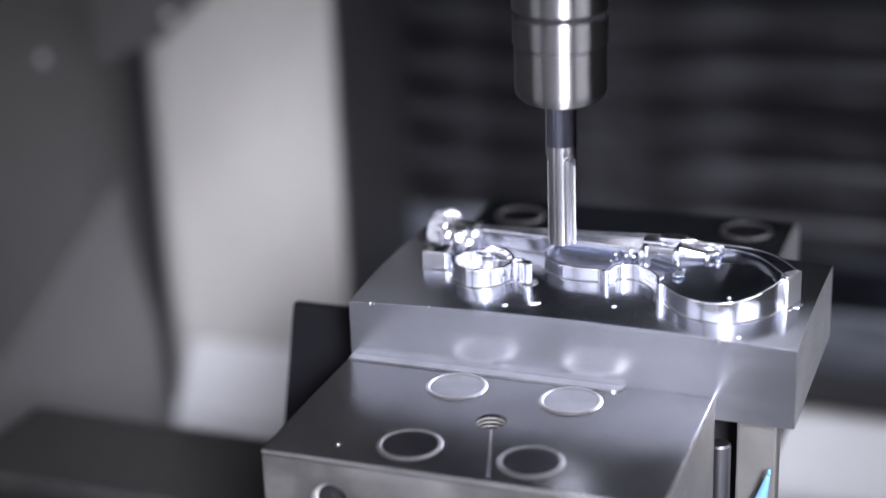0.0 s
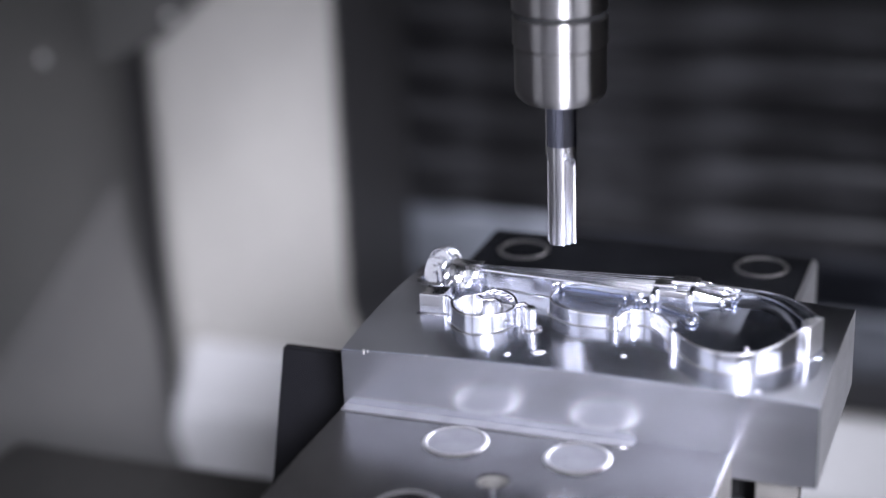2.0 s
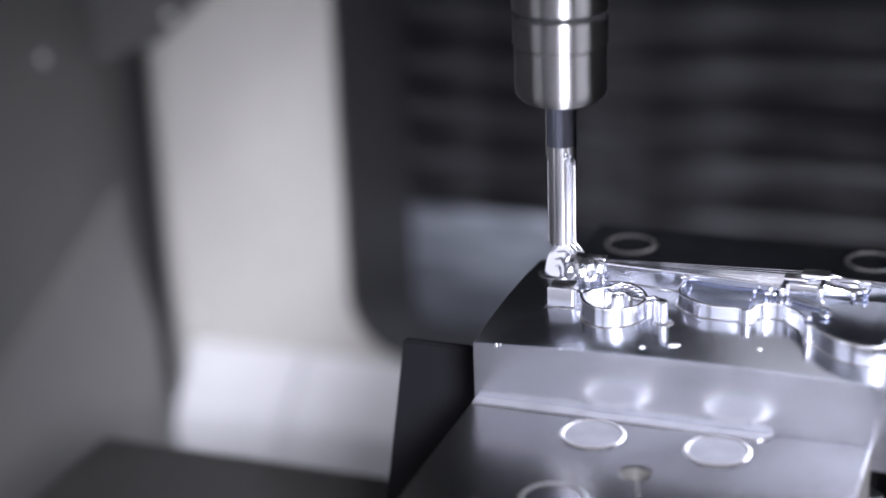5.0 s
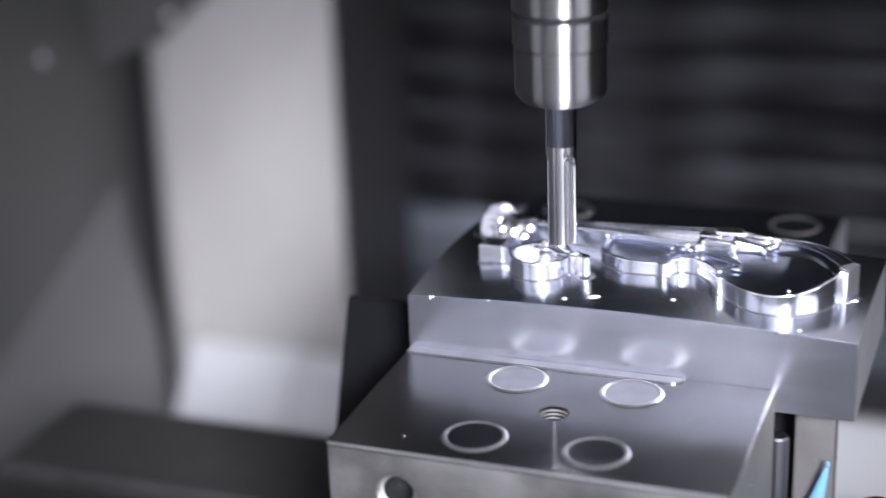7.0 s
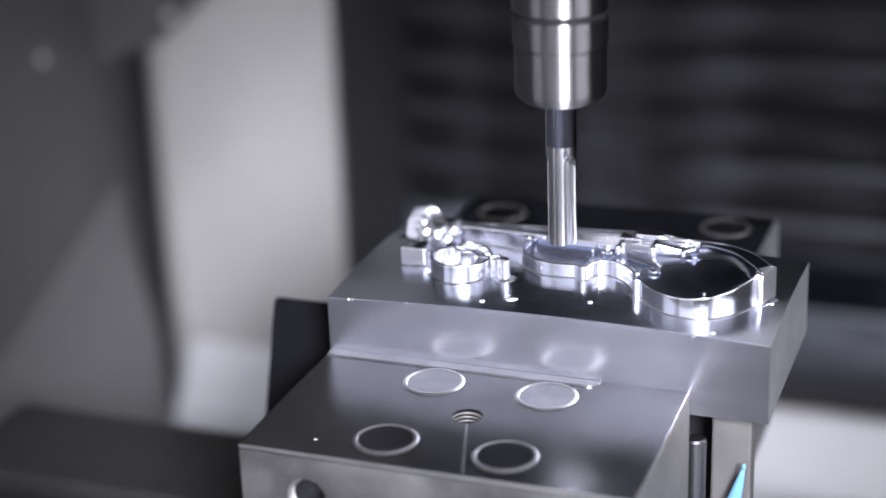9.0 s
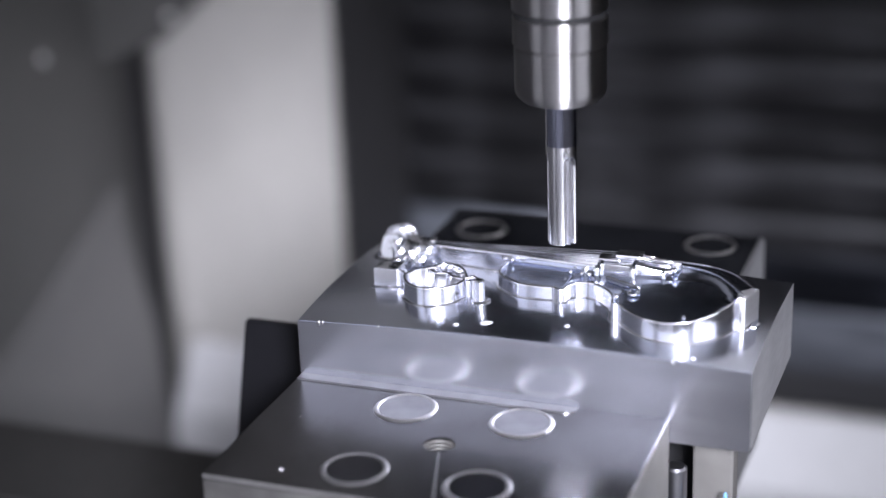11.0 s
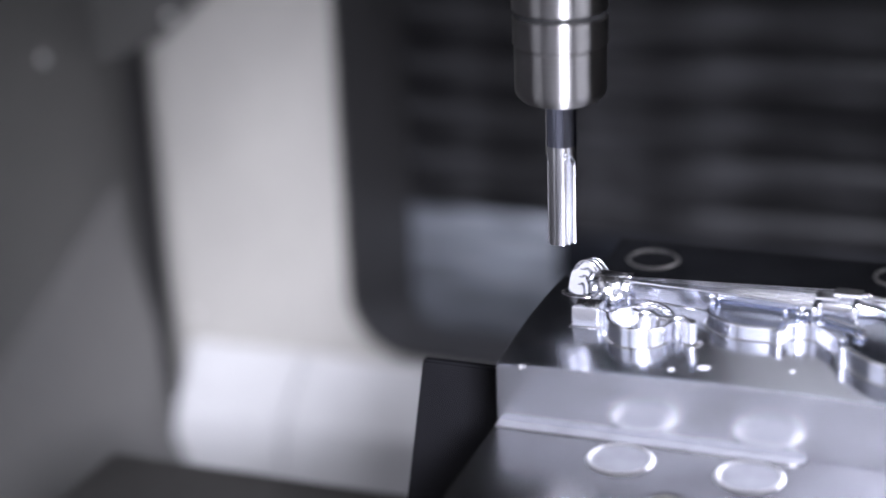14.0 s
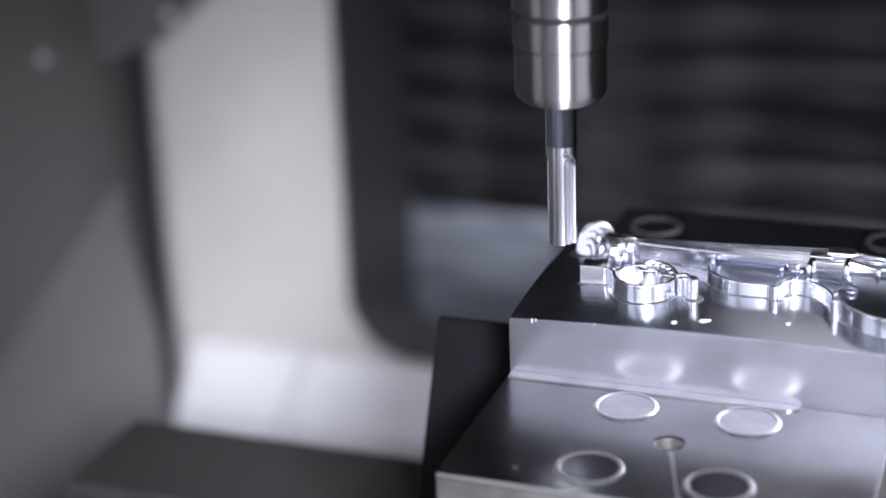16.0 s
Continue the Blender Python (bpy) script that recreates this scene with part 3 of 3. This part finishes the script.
def stock_and_face(w):
    nx, ny = 76, 38

    def grid(x0, x1, y0, y1, sink, foot):
        bm = bmesh.new()
        at = [[bm.verts.new((x, y, crown(x, y) - sink)) for x in [x0 + (x1 - x0) * i / nx for i in range(nx + 1)]] for y in [y0 + (y1 - y0) * j / ny for j in range(ny + 1)]]
        for a, b in zip(at, at[1:]):
            for i in range(nx):
                bm.faces.new((a[i], a[i + 1], b[i + 1], b[i]))
        ring = [*at[0], *[r[-1] for r in at[1:]], *at[-1][-2::-1], *[r[0] for r in at[-2:0:-1]]]
        low = [bm.verts.new((v.co.x, v.co.y, foot if foot is not None else v.co.z - 0.0004)) for v in ring]
        for k in range(len(ring)):
            bm.faces.new((ring[k], low[k], low[(k + 1) % len(ring)], ring[(k + 1) % len(ring)]))
        bm.faces.new(low)
        return bm

    stock = sharp(part("stock", grid(0, 0.152, 0, 0.0752, 0.0001, -0.0266), ALU_SIDE, w, "bright fly-cut aluminium block"))
    stock.data.materials.append(ALU_MATTE)
    for f in stock.data.polygons:
        f.material_index = 1 if abs(f.normal.x) > 0.9 else 0
    sharp(part("milled_face", grid(0.0003, 0.1517, 0.0003, 0.0749, 0.0, None), ALU_TOP, w, "mirror-milled crowned top face"))
    # nicks in the front edge
    for x, d in ((0.0074, 1.0), (0.0090, 0.5), (0.0290, 0.35), (0.1270, 0.8)):
        z = crown(x, 0.0)
        part("burr", box(x, x + 0.0008 * d, -0.0003, 0.0004, z - 0.0012 * d, z + 0.0003), STEEL_EDGE, w, "", True)


def violin(w):
    near = violin_near_side()
    rim = [stepped(RIM_HEIGHT, q.x) for q in near]
    rows = []
    for by, drop in ((0.0, None), (0.0, 0.0006), (0.0, 0.0004), (-0.00012, 0.00012), (-0.0004, 0.0), (-0.0008, 0.0), (-0.00105, 0.0002), (-0.0012, 0.0006)):
        rows.append([(q.x, q.y, 0.0 if drop is None else z - drop) for q, z in zip(grow(near, by, False), rim)])
    sharp(part("violin_rim", strips(rows), ALU_RELIEF, w, "polished raised wall of the violin body"), 38)
    sharp(part("violin_skirt", skirt(near, False), ALU_RELIEF, w), 50)

    inner, rows = grow(near, -0.0012, False), []
    for f in [k / 8 for k in range(9)]:
        row = []
        for q, z in zip(inner, rim):
            far_y = max(stepped(PLATE_END, q.x) + 0.0008, q.y)
            row.append((q.x, q.y + (far_y - q.y) * f, (z - 0.0006) * (1 - f) + stepped(PLATE_RISE, q.x) * f - 0.0007 * math.sin(math.pi * f)))
        rows.append(row)
    part("sunk_plate", strips(rows), ALU_PLATE, w, "mirror-polished sunk plate", True)
    # inlaid line just inside the rim
    line = [(q.x, q.y, z - 0.00055) for q, z in zip(grow(near, -0.0022, False), rim)][6:52]
    part("purfling", tube(line, 0.00022, 6), ALU_RELIEF, w, "", True)

    # far side of the body, rising to the ridge and round to the tail
    low = mm(curve_points([(103.0, 44.0, 9.5), (114.0, 44.4, 9.6), (123.0, 45.1, 9.8), (131.5, 40.4, 10.6), (140.4, 28.8, 12.0)], 7))
    high = mm(curve_points([(106.0, 52.6, 12.0), (117.4, 52.4, 12.0), (124.0, 50.8, 12.3), (132.5, 44.8, 12.8), (143.6, 29.6, 13.2)], 7))
    back = mm(curve_points([(106.0, 56.0, 12.0), (117.1, 55.6, 12.1), (128.0, 53.4, 12.4), (137.5, 47.2, 12.8), (145.8, 35.8, 13.2)], 7))
    foot = [Vector((q.x, q.y + 0.0004, 0.0)) for q in back]
    bm = strips([low, high, back, foot])
    sharp(part("tail_ridge", bm, ALU_PLATE, w, "polished rising tail ridge"), 40)
    part("tail_line", tube(high, 0.00032, 8), ALU_RELIEF, w, "", True)
    part("tail_line", tube(back, 0.0004, 8), ALU_RELIEF, w, "", True)
    end = mm([(141.6, 27.0), (144.2, 27.2), (147.0, 36.4), (145.0, 37.4), (141.0, 33.0)])
    sharp(part("tail_end", prism(end, 0.0, 0.0132, 0.0003, 2), ALU_MATTE, w, "flat polished end of the tail"), 30)
    button = mm([(145.6, 28.6), (147.6, 29.0), (148.8, 31.6), (149.0, 34.6), (147.8, 37.0), (146.0, 36.0)])
    sharp(part("end_button", prism(button, 0.0, 0.0031, 0.0003, 2), ALU_TOP, w), 40)
    part("tail_skirt", skirt(end), ALU_RELIEF, w, "", True)
    sharp(part("tail_post", lathe([(0, 0.0127), (0.0006, 0.0126), (0.0009, 0.0120), (0.0009, 0.0), (0, 0.0)], 20, (0.1426, 0.0272, 0)), ALU_RELIEF, w), 50)

    # neck, and the fingerboard that climbs to the bridge
    neck = mm([(27.5, 55.6), (58.5, 49.6), (58.5, 60.0), (27.5, 60.0)])
    sharp(part("neck", prism(neck, 0.0, lambda x, y: 0.0083 + 0.070 * (x - 0.0275), 0.0002, 1), ALU_RELIEF, w))
    part("neck_skirt", skirt(neck), ALU_RELIEF, w, "", True)
    bm = wedge([(27.5, 54.9, 9.7), (58.0, 48.8, 11.7), (90.5, 44.6, 12.0)], [(27.5, 57.0, 10.0), (58.0, 54.8, 12.1), (92.0, 52.8, 13.2)], 8.0, 0.00045)
    for v in bm.verts:
        if v.co.z < 0.00801:
            v.co.z = stepped([(0.0275, 0.0083), (0.058, 0.0099), (0.0905, 0.0103)], v.co.x)
    sharp(part("fingerboard", bm, ALU_RELIEF, w, "long tapered fingerboard"), 40)
    root = mm([(57.0, 49.6), (86.5, 46.0), (86.5, 56.0), (57.0, 59.0)])
    part("board_root", prism(root, 0.005, 0.0104), ALU_RELIEF, w)
    for k in range(4):
        f = k / 3
        line = mm([(28.0, 55.4 + 1.4 * f, 10.6), (60.0, 50.4 + 3.6 * f, 12.8), (96.0, 47.0 + 6.2 * f, 14.6), (104.0, 48.4 + 4.6 * f, 14.6), (114.0, 50.2 + 2.0 * f, 13.4)])
        part("string", tube(line, 0.00017, 6), ALU_RELIEF, w, "", True)
    part("nut", box(0.0272, 0.0290, 0.0548, 0.0592, 0.0090, 0.0113, 0.0003), ALU_RELIEF, w)
    for x, y, h in ((87.0, 44.6, 11.8), (90.8, 44.4, 12.0)):
        sharp(part("board_post", lathe([(0, h / 1000), (0.0006, h / 1000 - 0.0001), (0.0009, h / 1000 - 0.0006), (0.0010, 0.006), (0, 0.006)], 20, (x / 1000, y / 1000, 0)), ALU_RELIEF, w), 50)
    curl = [(58.6 + 1.6 * math.cos(a), 46.6 + 1.2 * math.sin(a), 10.1 + 0.25 * a) for a in [0.4 * k for k in range(12)]]
    part("neck_curl", tube(mm(curl), 0.0006, 8), ALU_RELIEF, w, "", True)

    # bridge, with its feet and cap
    sharp(part("bridge", wedge([(92.6, 45.2, 13.4), (102.6, 44.6, 13.4)], [(92.0, 54.6, 13.8), (103.4, 54.4, 13.8)], 8.0, 0.0006), ALU_RELIEF, w, "carved bridge"), 40)
    part("bridge_cap", box(0.0908, 0.0985, 0.0458, 0.0512, 0.0136, 0.0146, 0.0004), ALU_RELIEF, w)
    part("bridge_cap", box(0.0962, 0.1050, 0.0486, 0.0545, 0.0137, 0.0153, 0.0004), ALU_RELIEF, w)
    for x, y, r, top in ((103.2, 44.2, 1.35, 13.4), (92.4, 44.9, 0.7, 13.4), (104.6, 40.2, 1.0, 10.6)):
        sharp(part("bridge_foot", lathe([(0, top / 1000), (r * 0.0006, top / 1000 - 0.0002), (r * 0.0009, top / 1000 - 0.0010), (r / 1000, 0.0088), (r * 0.0012, 0.0080), (0, 0.0080)], 24, (x / 1000, y / 1000, 0)), ALU_RELIEF, w), 50)
    for x, y, z, r in ((82.0, 43.6, 9.6, 0.8), (88.6, 42.6, 9.8, 0.9), (86.0, 42.8, 9.7, 0.8), (81.8, 38.2, 9.1, 0.5), (116.8, 47.4, 12.2, 1.1), (127.3, 14.8, 9.9, 0.8), (102.6, 25.0, 10.4, 1.0), (142.4, 28.2, 12.9, 0.9)):
        part("bead", ball((x / 1000, y / 1000, z / 1000), r / 1000), ALU_RELIEF, w, "", True)
    hole = curve_points([(95.0, 41.6, 9.8), (97.0, 40.6, 9.9), (102.0, 38.0, 9.9), (106.4, 35.6, 9.9), (108.4, 32.4, 9.8), (107.6, 29.4, 9.7), (105.6, 29.8, 9.7), (105.8, 32.0, 9.7)], 5)
    part("sound_hole", tube(mm(hole), 0.0006, 8), ALU_RELIEF, w, "raised edge of the sound hole", True)

    # tailpiece
    sharp(part("tailpiece", wedge([(103.8, 45.6, 13.6), (113.5, 46.6, 11.6), (118.0, 50.0, 12.6)], [(103.8, 54.4, 14.2), (112.0, 53.6, 13.4), (118.4, 51.4, 12.8)], 8.0, 0.0005), ALU_RELIEF, w, "tapered tailpiece"), 40)
    part("tailpiece_edge", tube(mm([(104.0, 51.6, 14.2), (112.0, 51.6, 13.6), (118.2, 51.2, 13.1)]), 0.0006, 8), ALU_RELIEF, w, "", True)
    part("tailpiece_edge", tube(mm([(104.0, 48.4, 14.0), (112.0, 49.2, 13.0), (117.8, 49.2, 12.4)]), 0.0005, 8), ALU_RELIEF, w, "", True)
    sharp(part("tailpiece_foot", lathe([(0, 0.0122), (0.0005, 0.0120), (0.0009, 0.0110), (0.0010, 0.0088), (0, 0.0088)], 20, (0.1134, 0.0458, 0)), ALU_RELIEF, w), 50)


def scroll(w):
    # nested arches, each standing a little before the next
    for k, (a, h, y) in enumerate(((5.0, 8.8, 60.5), (3.9, 6.9, 58.6), (2.8, 5.0, 56.8), (1.6, 3.1, 55.2))):
        bm = bmesh.new()
        arch = [(a * math.cos(u), h * math.sin(u)) for u in [math.pi * j / 28 for j in range(29)]]
        arch = [(a, -3.0), *arch, (-a, -3.0)]
        front = [bm.verts.new(((11.0 + x) / 1000, (y + 0.32 * z) / 1000, (3.4 + z) / 1000)) for x, z in arch]
        rear = [bm.verts.new(((13.6 + 0.2 * k + x) / 1000, 0.0672, (3.0 + 0.9 * z) / 1000)) for x, z in arch]
        for j in range(len(arch) - 1):
            bm.faces.new((front[j], front[j + 1], rear[j + 1], rear[j]))
        face = bm.faces.new(front)
        bm.faces.new(rear[::-1])
        bmesh.ops.bevel(bm, geom=list(face.edges), offset=0.00055, segments=3, affect="EDGES")
        sharp(part("scroll_turn", bm, ALU_RELIEF, w, "nested arched turn of the scroll"), 40)
    for k in range(3):
        arc = [(12.0 + 0.9 * k + 5.3 * math.cos(u), 61.0 + 2.1 * k, 3.4 + (9.7 - 0.3 * k) * math.sin(u)) for u in [radians(8 + 9 * j) for j in range(16)]]
        part("scroll_ridge", tube(mm(arc), 0.00042, 8), ALU_RELIEF, w, "", True)
    foot = [Vector((0.0115 + 0.0068 * math.cos(u), 0.0600 + 0.0058 * math.sin(u))) for u in [2 * math.pi * k / 40 for k in range(40)]]
    part("scroll_skirt", skirt(foot), ALU_RELIEF, w, "", True)
    sharp(part("peg_box", wedge([(15.5, 55.0, 8.6), (28.0, 55.0, 9.4)], [(15.5, 62.0, 10.6), (28.0, 61.0, 10.4)], 0.0, 0.0008), ALU_RELIEF, w), 40)
    # faceted tuning pegs
    head = None
    for x, y, z, lean, size in ((17.4, 52.0, 7.4, 24, 0.9), (20.2, 51.2, 9.0, -16, 1.1), (22.6, 50.6, 7.4, 14, 1.2), (25.4, 51.6, 9.2, -10, 1.15), (27.8, 52.4, 8.6, 8, 1.1),
                             (19.0, 50.6, 5.4, 40, 0.8), (24.0, 49.6, 5.6, -8, 1.0), (26.2, 50.4, 6.0, 20, 0.8), (15.8, 54.0, 10.2, 30, 0.8)):
        if head is None:
            bm = lathe([(0, 0.0026), (0.0009, 0.0022), (0.0013, 0.0008), (0.0013, -0.0010), (0.0008, -0.0024), (0, -0.0026)], 7)
            head = part("peg", bm, ALU_RELIEF, w, "small faceted tuning peg")
            mesh = head.data
        else:
            head = new("peg", mesh)
            head.parent = w
        head.matrix_basis = pose(x / 1000, y / 1000, z / 1000, -26, lean, 0) @ Matrix.Scale(size, 4)
        bar = part("peg_bar", tube([(0, 0, 0), (0, 0.005, -0.0016)], 0.0007, 8), ALU_RELIEF, head, "", True)
        bar.location = (0, 0, 0)


def clef(w):
    top = 0.0098
    stub = mm([(16.3, 28.8), (24.6, 28.8), (24.6, 37.0), (16.4, 37.0)])
    sharp(part("square_stub", prism(stub, 0.0, 0.0100, 0.0004, 2), ALU_RELIEF, w, "square polished stub"))
    part("stub_skirt", skirt(stub, True, 0.0014), ALU_RELIEF, w, "", True)
    ring = mm(curve_points([(28.6, 26.4), (31.0, 21.4), (35.0, 17.9), (39.8, 16.8), (44.6, 18.6), (48.2, 22.6), (49.6, 27.6), (48.4, 32.8), (45.2, 37.2), (41.2, 39.4), (37.4, 38.4), (34.6, 34.6), (30.6, 31.2)], 6, True))
    sharp(part("clef_ring", fillet_band(ring, 0.0011, top, True), ALU_RELIEF, w, "thin polished ring wall"), 40)
    part("ring_skirt", skirt(ring, True, 0.0016), ALU_RELIEF, w, "", True)
    part("ring_floor", prism(grow(ring, -0.0003), 0.0, 0.0062), ALU_RELIEF, w)
    # flutes along the inside of the far wall
    for k, (x, y) in enumerate(((36.2, 36.0), (38.2, 37.6), (40.6, 38.2), (43.0, 37.2), (45.0, 35.6), (46.8, 33.2))):
        sharp(part("flute", lathe([(0, top - 0.0002), (0.0008, top - 0.0003), (0.0010, top - 0.0008), (0.0010, 0.0055), (0, 0.0055)], 14, (x / 1000, y / 1000, 0)), ALU_RELIEF, w), 50)
    arm = mm(curve_points([(24.4, 30.2), (26.2, 30.0), (27.8, 28.4), (28.8, 26.6)], 6))
    sharp(part("clef_arm", fillet_band(arm, 0.0012, 0.0095), ALU_RELIEF, w), 40)
    part("arm_skirt", skirt(arm, False), ALU_RELIEF, w, "", True)
    wave = mm(curve_points([(35.0, 33.6), (38.0, 31.0), (42.0, 31.6), (45.0, 29.0), (49.0, 28.0)], 6))
    sharp(part("clef_wave", fillet_band(wave, 0.0010, top), ALU_RELIEF, w), 40)
    link = mm(curve_points([(49.2, 30.0), (50.6, 28.2), (52.0, 29.6), (53.6, 28.4), (55.4, 27.2), (56.6, 24.6)], 6))
    sharp(part("clef_arm", fillet_band(link, 0.0012, 0.0105), ALU_RELIEF, w), 40)
    for x, y, r, h in ((56.4, 23.8, 1.7, 11.9), (51.4, 26.2, 0.9, 10.0), (53.4, 26.6, 0.8, 10.2)):
        sharp(part("round_post", lathe([(0, h / 1000), (r * 0.0007, h / 1000), (r / 1000, h / 1000 - 0.0005), (r * 0.00105, 0.0), (0, 0.0)], 32, (x / 1000, y / 1000, 0)), ALU_RELIEF, w, "round polished post"), 40)
    round_foot = [Vector((0.0566 + 0.0019 * math.cos(u), 0.0238 + 0.0019 * math.sin(u))) for u in [2 * math.pi * k / 28 for k in range(28)]]
    part("post_skirt", skirt(round_foot, True, 0.0015), ALU_RELIEF, w, "", True)


def workpiece():
    w = thing("carved_block", (0, 0, 1.0), "milled aluminium block with a polished violin and clef relief", "workpiece")
    stock_and_face(w)
    violin(w)
    scroll(w)
    clef(w)
    # pale flat discs imitate glints of light on the milled face
    for x, y, a, b in ((0.0636, 0.0088, 0.0022, 0.0010), (0.0542, 0.0055, 0.0010, 0.0006), (0.0897, 0.0126, 0.0009, 0.0006), (0.1330, 0.0030, 0.0009, 0.0005)):
        drop = part("face_glint", ball((0, 0, 0), 1.0, (a, b, 0.0004), 12), CHIP_GLINT, w, "bright flat disc in for a glint on the face", True)
        drop.matrix_basis = pose(x, y, crown(x, y) + 0.0001, 0, 0, 24)
    return w


# ---- swarf on the vice ----
def swarf(vice_thing):
    """Loose bright flakes that cling to the jaw."""
    rnd = random.Random(11)
    bm = bmesh.new()
    spots = []
    for _ in range(150):
        x = 0.002 + abs(rnd.gauss(0.0, 0.018))
        spots.append((x, -0.0738, 0.16 - 0.022 - rnd.random() ** 1.3 * 0.03, rnd.uniform(0.0001, 0.0003)))
    for _ in range(14):
        spots.append((0.1268, rnd.uniform(-0.050, -0.038), 0.16 - 0.030 - rnd.random() * 0.02, rnd.uniform(0.0002, 0.0004)))
    for _ in range(16):
        spots.append((rnd.uniform(0.004, 0.12), rnd.uniform(-0.07, -0.002), 0.1411, rnd.uniform(0.00012, 0.0003)))
    for x, y, z, r in spots:
        c, up = Vector((x, y, z)), 0.6 * r
        q = [c + Vector((rnd.uniform(-r, r), rnd.uniform(-r, r) * 0.5, rnd.uniform(-r, r) * 0.7)) for _ in range(4)]
        v = [bm.verts.new(p) for p in q]
        for f in ((0, 1, 2), (0, 2, 3), (0, 3, 1), (1, 3, 2)):
            bm.faces.new([v[i] for i in f])
    ob = part("swarf", bm, CHIP_GLINT, vice_thing, "fine bright metal flakes on the jaw")
    ob["kind"] = "stuff"


# ---- motion of the table and all that rides on it ----
def motions():
    shifts = [
            (0.00, 0.0000, 0.0000), (0.20, 0.0005, -0.0105), (0.30, 0.0047, -0.0123), (0.50, 0.0119, -0.0040),
            (0.70, 0.0096, 0.0045), (0.80, 0.0044, 0.0046), (1.00, -0.0038, 0.0005), (1.20, -0.0007, -0.0092),
            (1.30, 0.0005, -0.0150), (1.50, -0.0015, -0.0268), (1.70, 0.0004, -0.0383), (1.80, 0.0048, -0.0406),
            (2.00, 0.0128, -0.0368), (2.20, 0.0078, -0.0291), (2.30, 0.0042, -0.0265), (2.50, -0.0028, -0.0307),
            (2.70, -0.0029, -0.0399), (2.80, 0.0018, -0.0414), (3.00, 0.0138, -0.0408), (3.20, 0.0262, -0.0421),
            (3.30, 0.0325, -0.0423), (3.50, 0.0446, -0.0417), (3.70, 0.0561, -0.0390), (3.80, 0.0606, -0.0371),
            (4.00, 0.0569, -0.0275), (4.20, 0.0487, -0.0312), (6.30, 0.0585, 0.0031), (6.50, 0.0471, 0.0035),
            (6.70, 0.0348, 0.0051), (6.80, 0.0294, 0.0060), (7.00, 0.0174, 0.0108), (7.20, 0.0047, 0.0119),
            (7.30, -0.0012, 0.0111), (7.50, -0.0109, 0.0056), (7.70, -0.0103, -0.0057), (7.80, -0.0065, -0.0078),
            (8.00, 0.0006, -0.0012), (8.20, 0.0032, 0.0083), (8.30, -0.0003, 0.0114), (8.50, -0.0117, 0.0111),
            (8.70, -0.0192, 0.0054), (8.80, -0.0169, 0.0004), (9.00, -0.0085, 0.0013), (9.10, -0.0073, 0.0070),
            (9.20, -0.0086, 0.0091), (11.30, -0.0113, -0.0323), (11.40, -0.0149, -0.0369), (11.50, -0.0191, -0.0405),
            (11.70, -0.0168, -0.0466), (11.80, -0.0121, -0.0460), (12.00, -0.0131, -0.0388), (12.20, -0.0197, -0.0425),
            (12.30, -0.0190, -0.0451), (12.50, -0.0084, -0.0481), (12.70, 0.0037, -0.0477), (12.80, 0.0099, -0.0473),
            (13.00, 0.0224, -0.0481), (13.20, 0.0341, -0.0472), (13.30, 0.0404, -0.0474), (13.50, 0.0535, -0.0483),
            (13.70, 0.0640, -0.0446), (13.80, 0.0680, -0.0422), (14.00, 0.0642, -0.0339), (14.20, 0.0546, -0.0381),
            (14.30, 0.0526, -0.0413), (14.50, 0.0616, -0.0481), (14.70, 0.0677, -0.0422), (14.80, 0.0675, -0.0371),
            (15.00, 0.0687, -0.0261), (15.20, 0.0678, -0.0145), (15.30, 0.0680, -0.0088), (15.50, 0.0683, 0.0037),
            (15.70, 0.0593, 0.0096), (15.80, 0.0548, 0.0091), (16.00, 0.0570, 0.0011)]
    for ob in (TABLE_THING, VICE_THING, BLOCK_THING, HOSE_THING, STUD_THING):
        home = ob.location.copy()
        walk(ob, [(t, pose(home.x + dx, home.y + dy, home.z)) for t, dx, dy in shifts])


enclosure()
way_cover()
blur_spots()
spindle_housing()
spindle_tool()
machine_base()
TABLE_THING = machine_table()
VICE_THING = vice()
swarf(VICE_THING)
BLOCK_THING = workpiece()
HOSE_THING = blue_hose()
STUD_THING = clamp_stud()
motions()
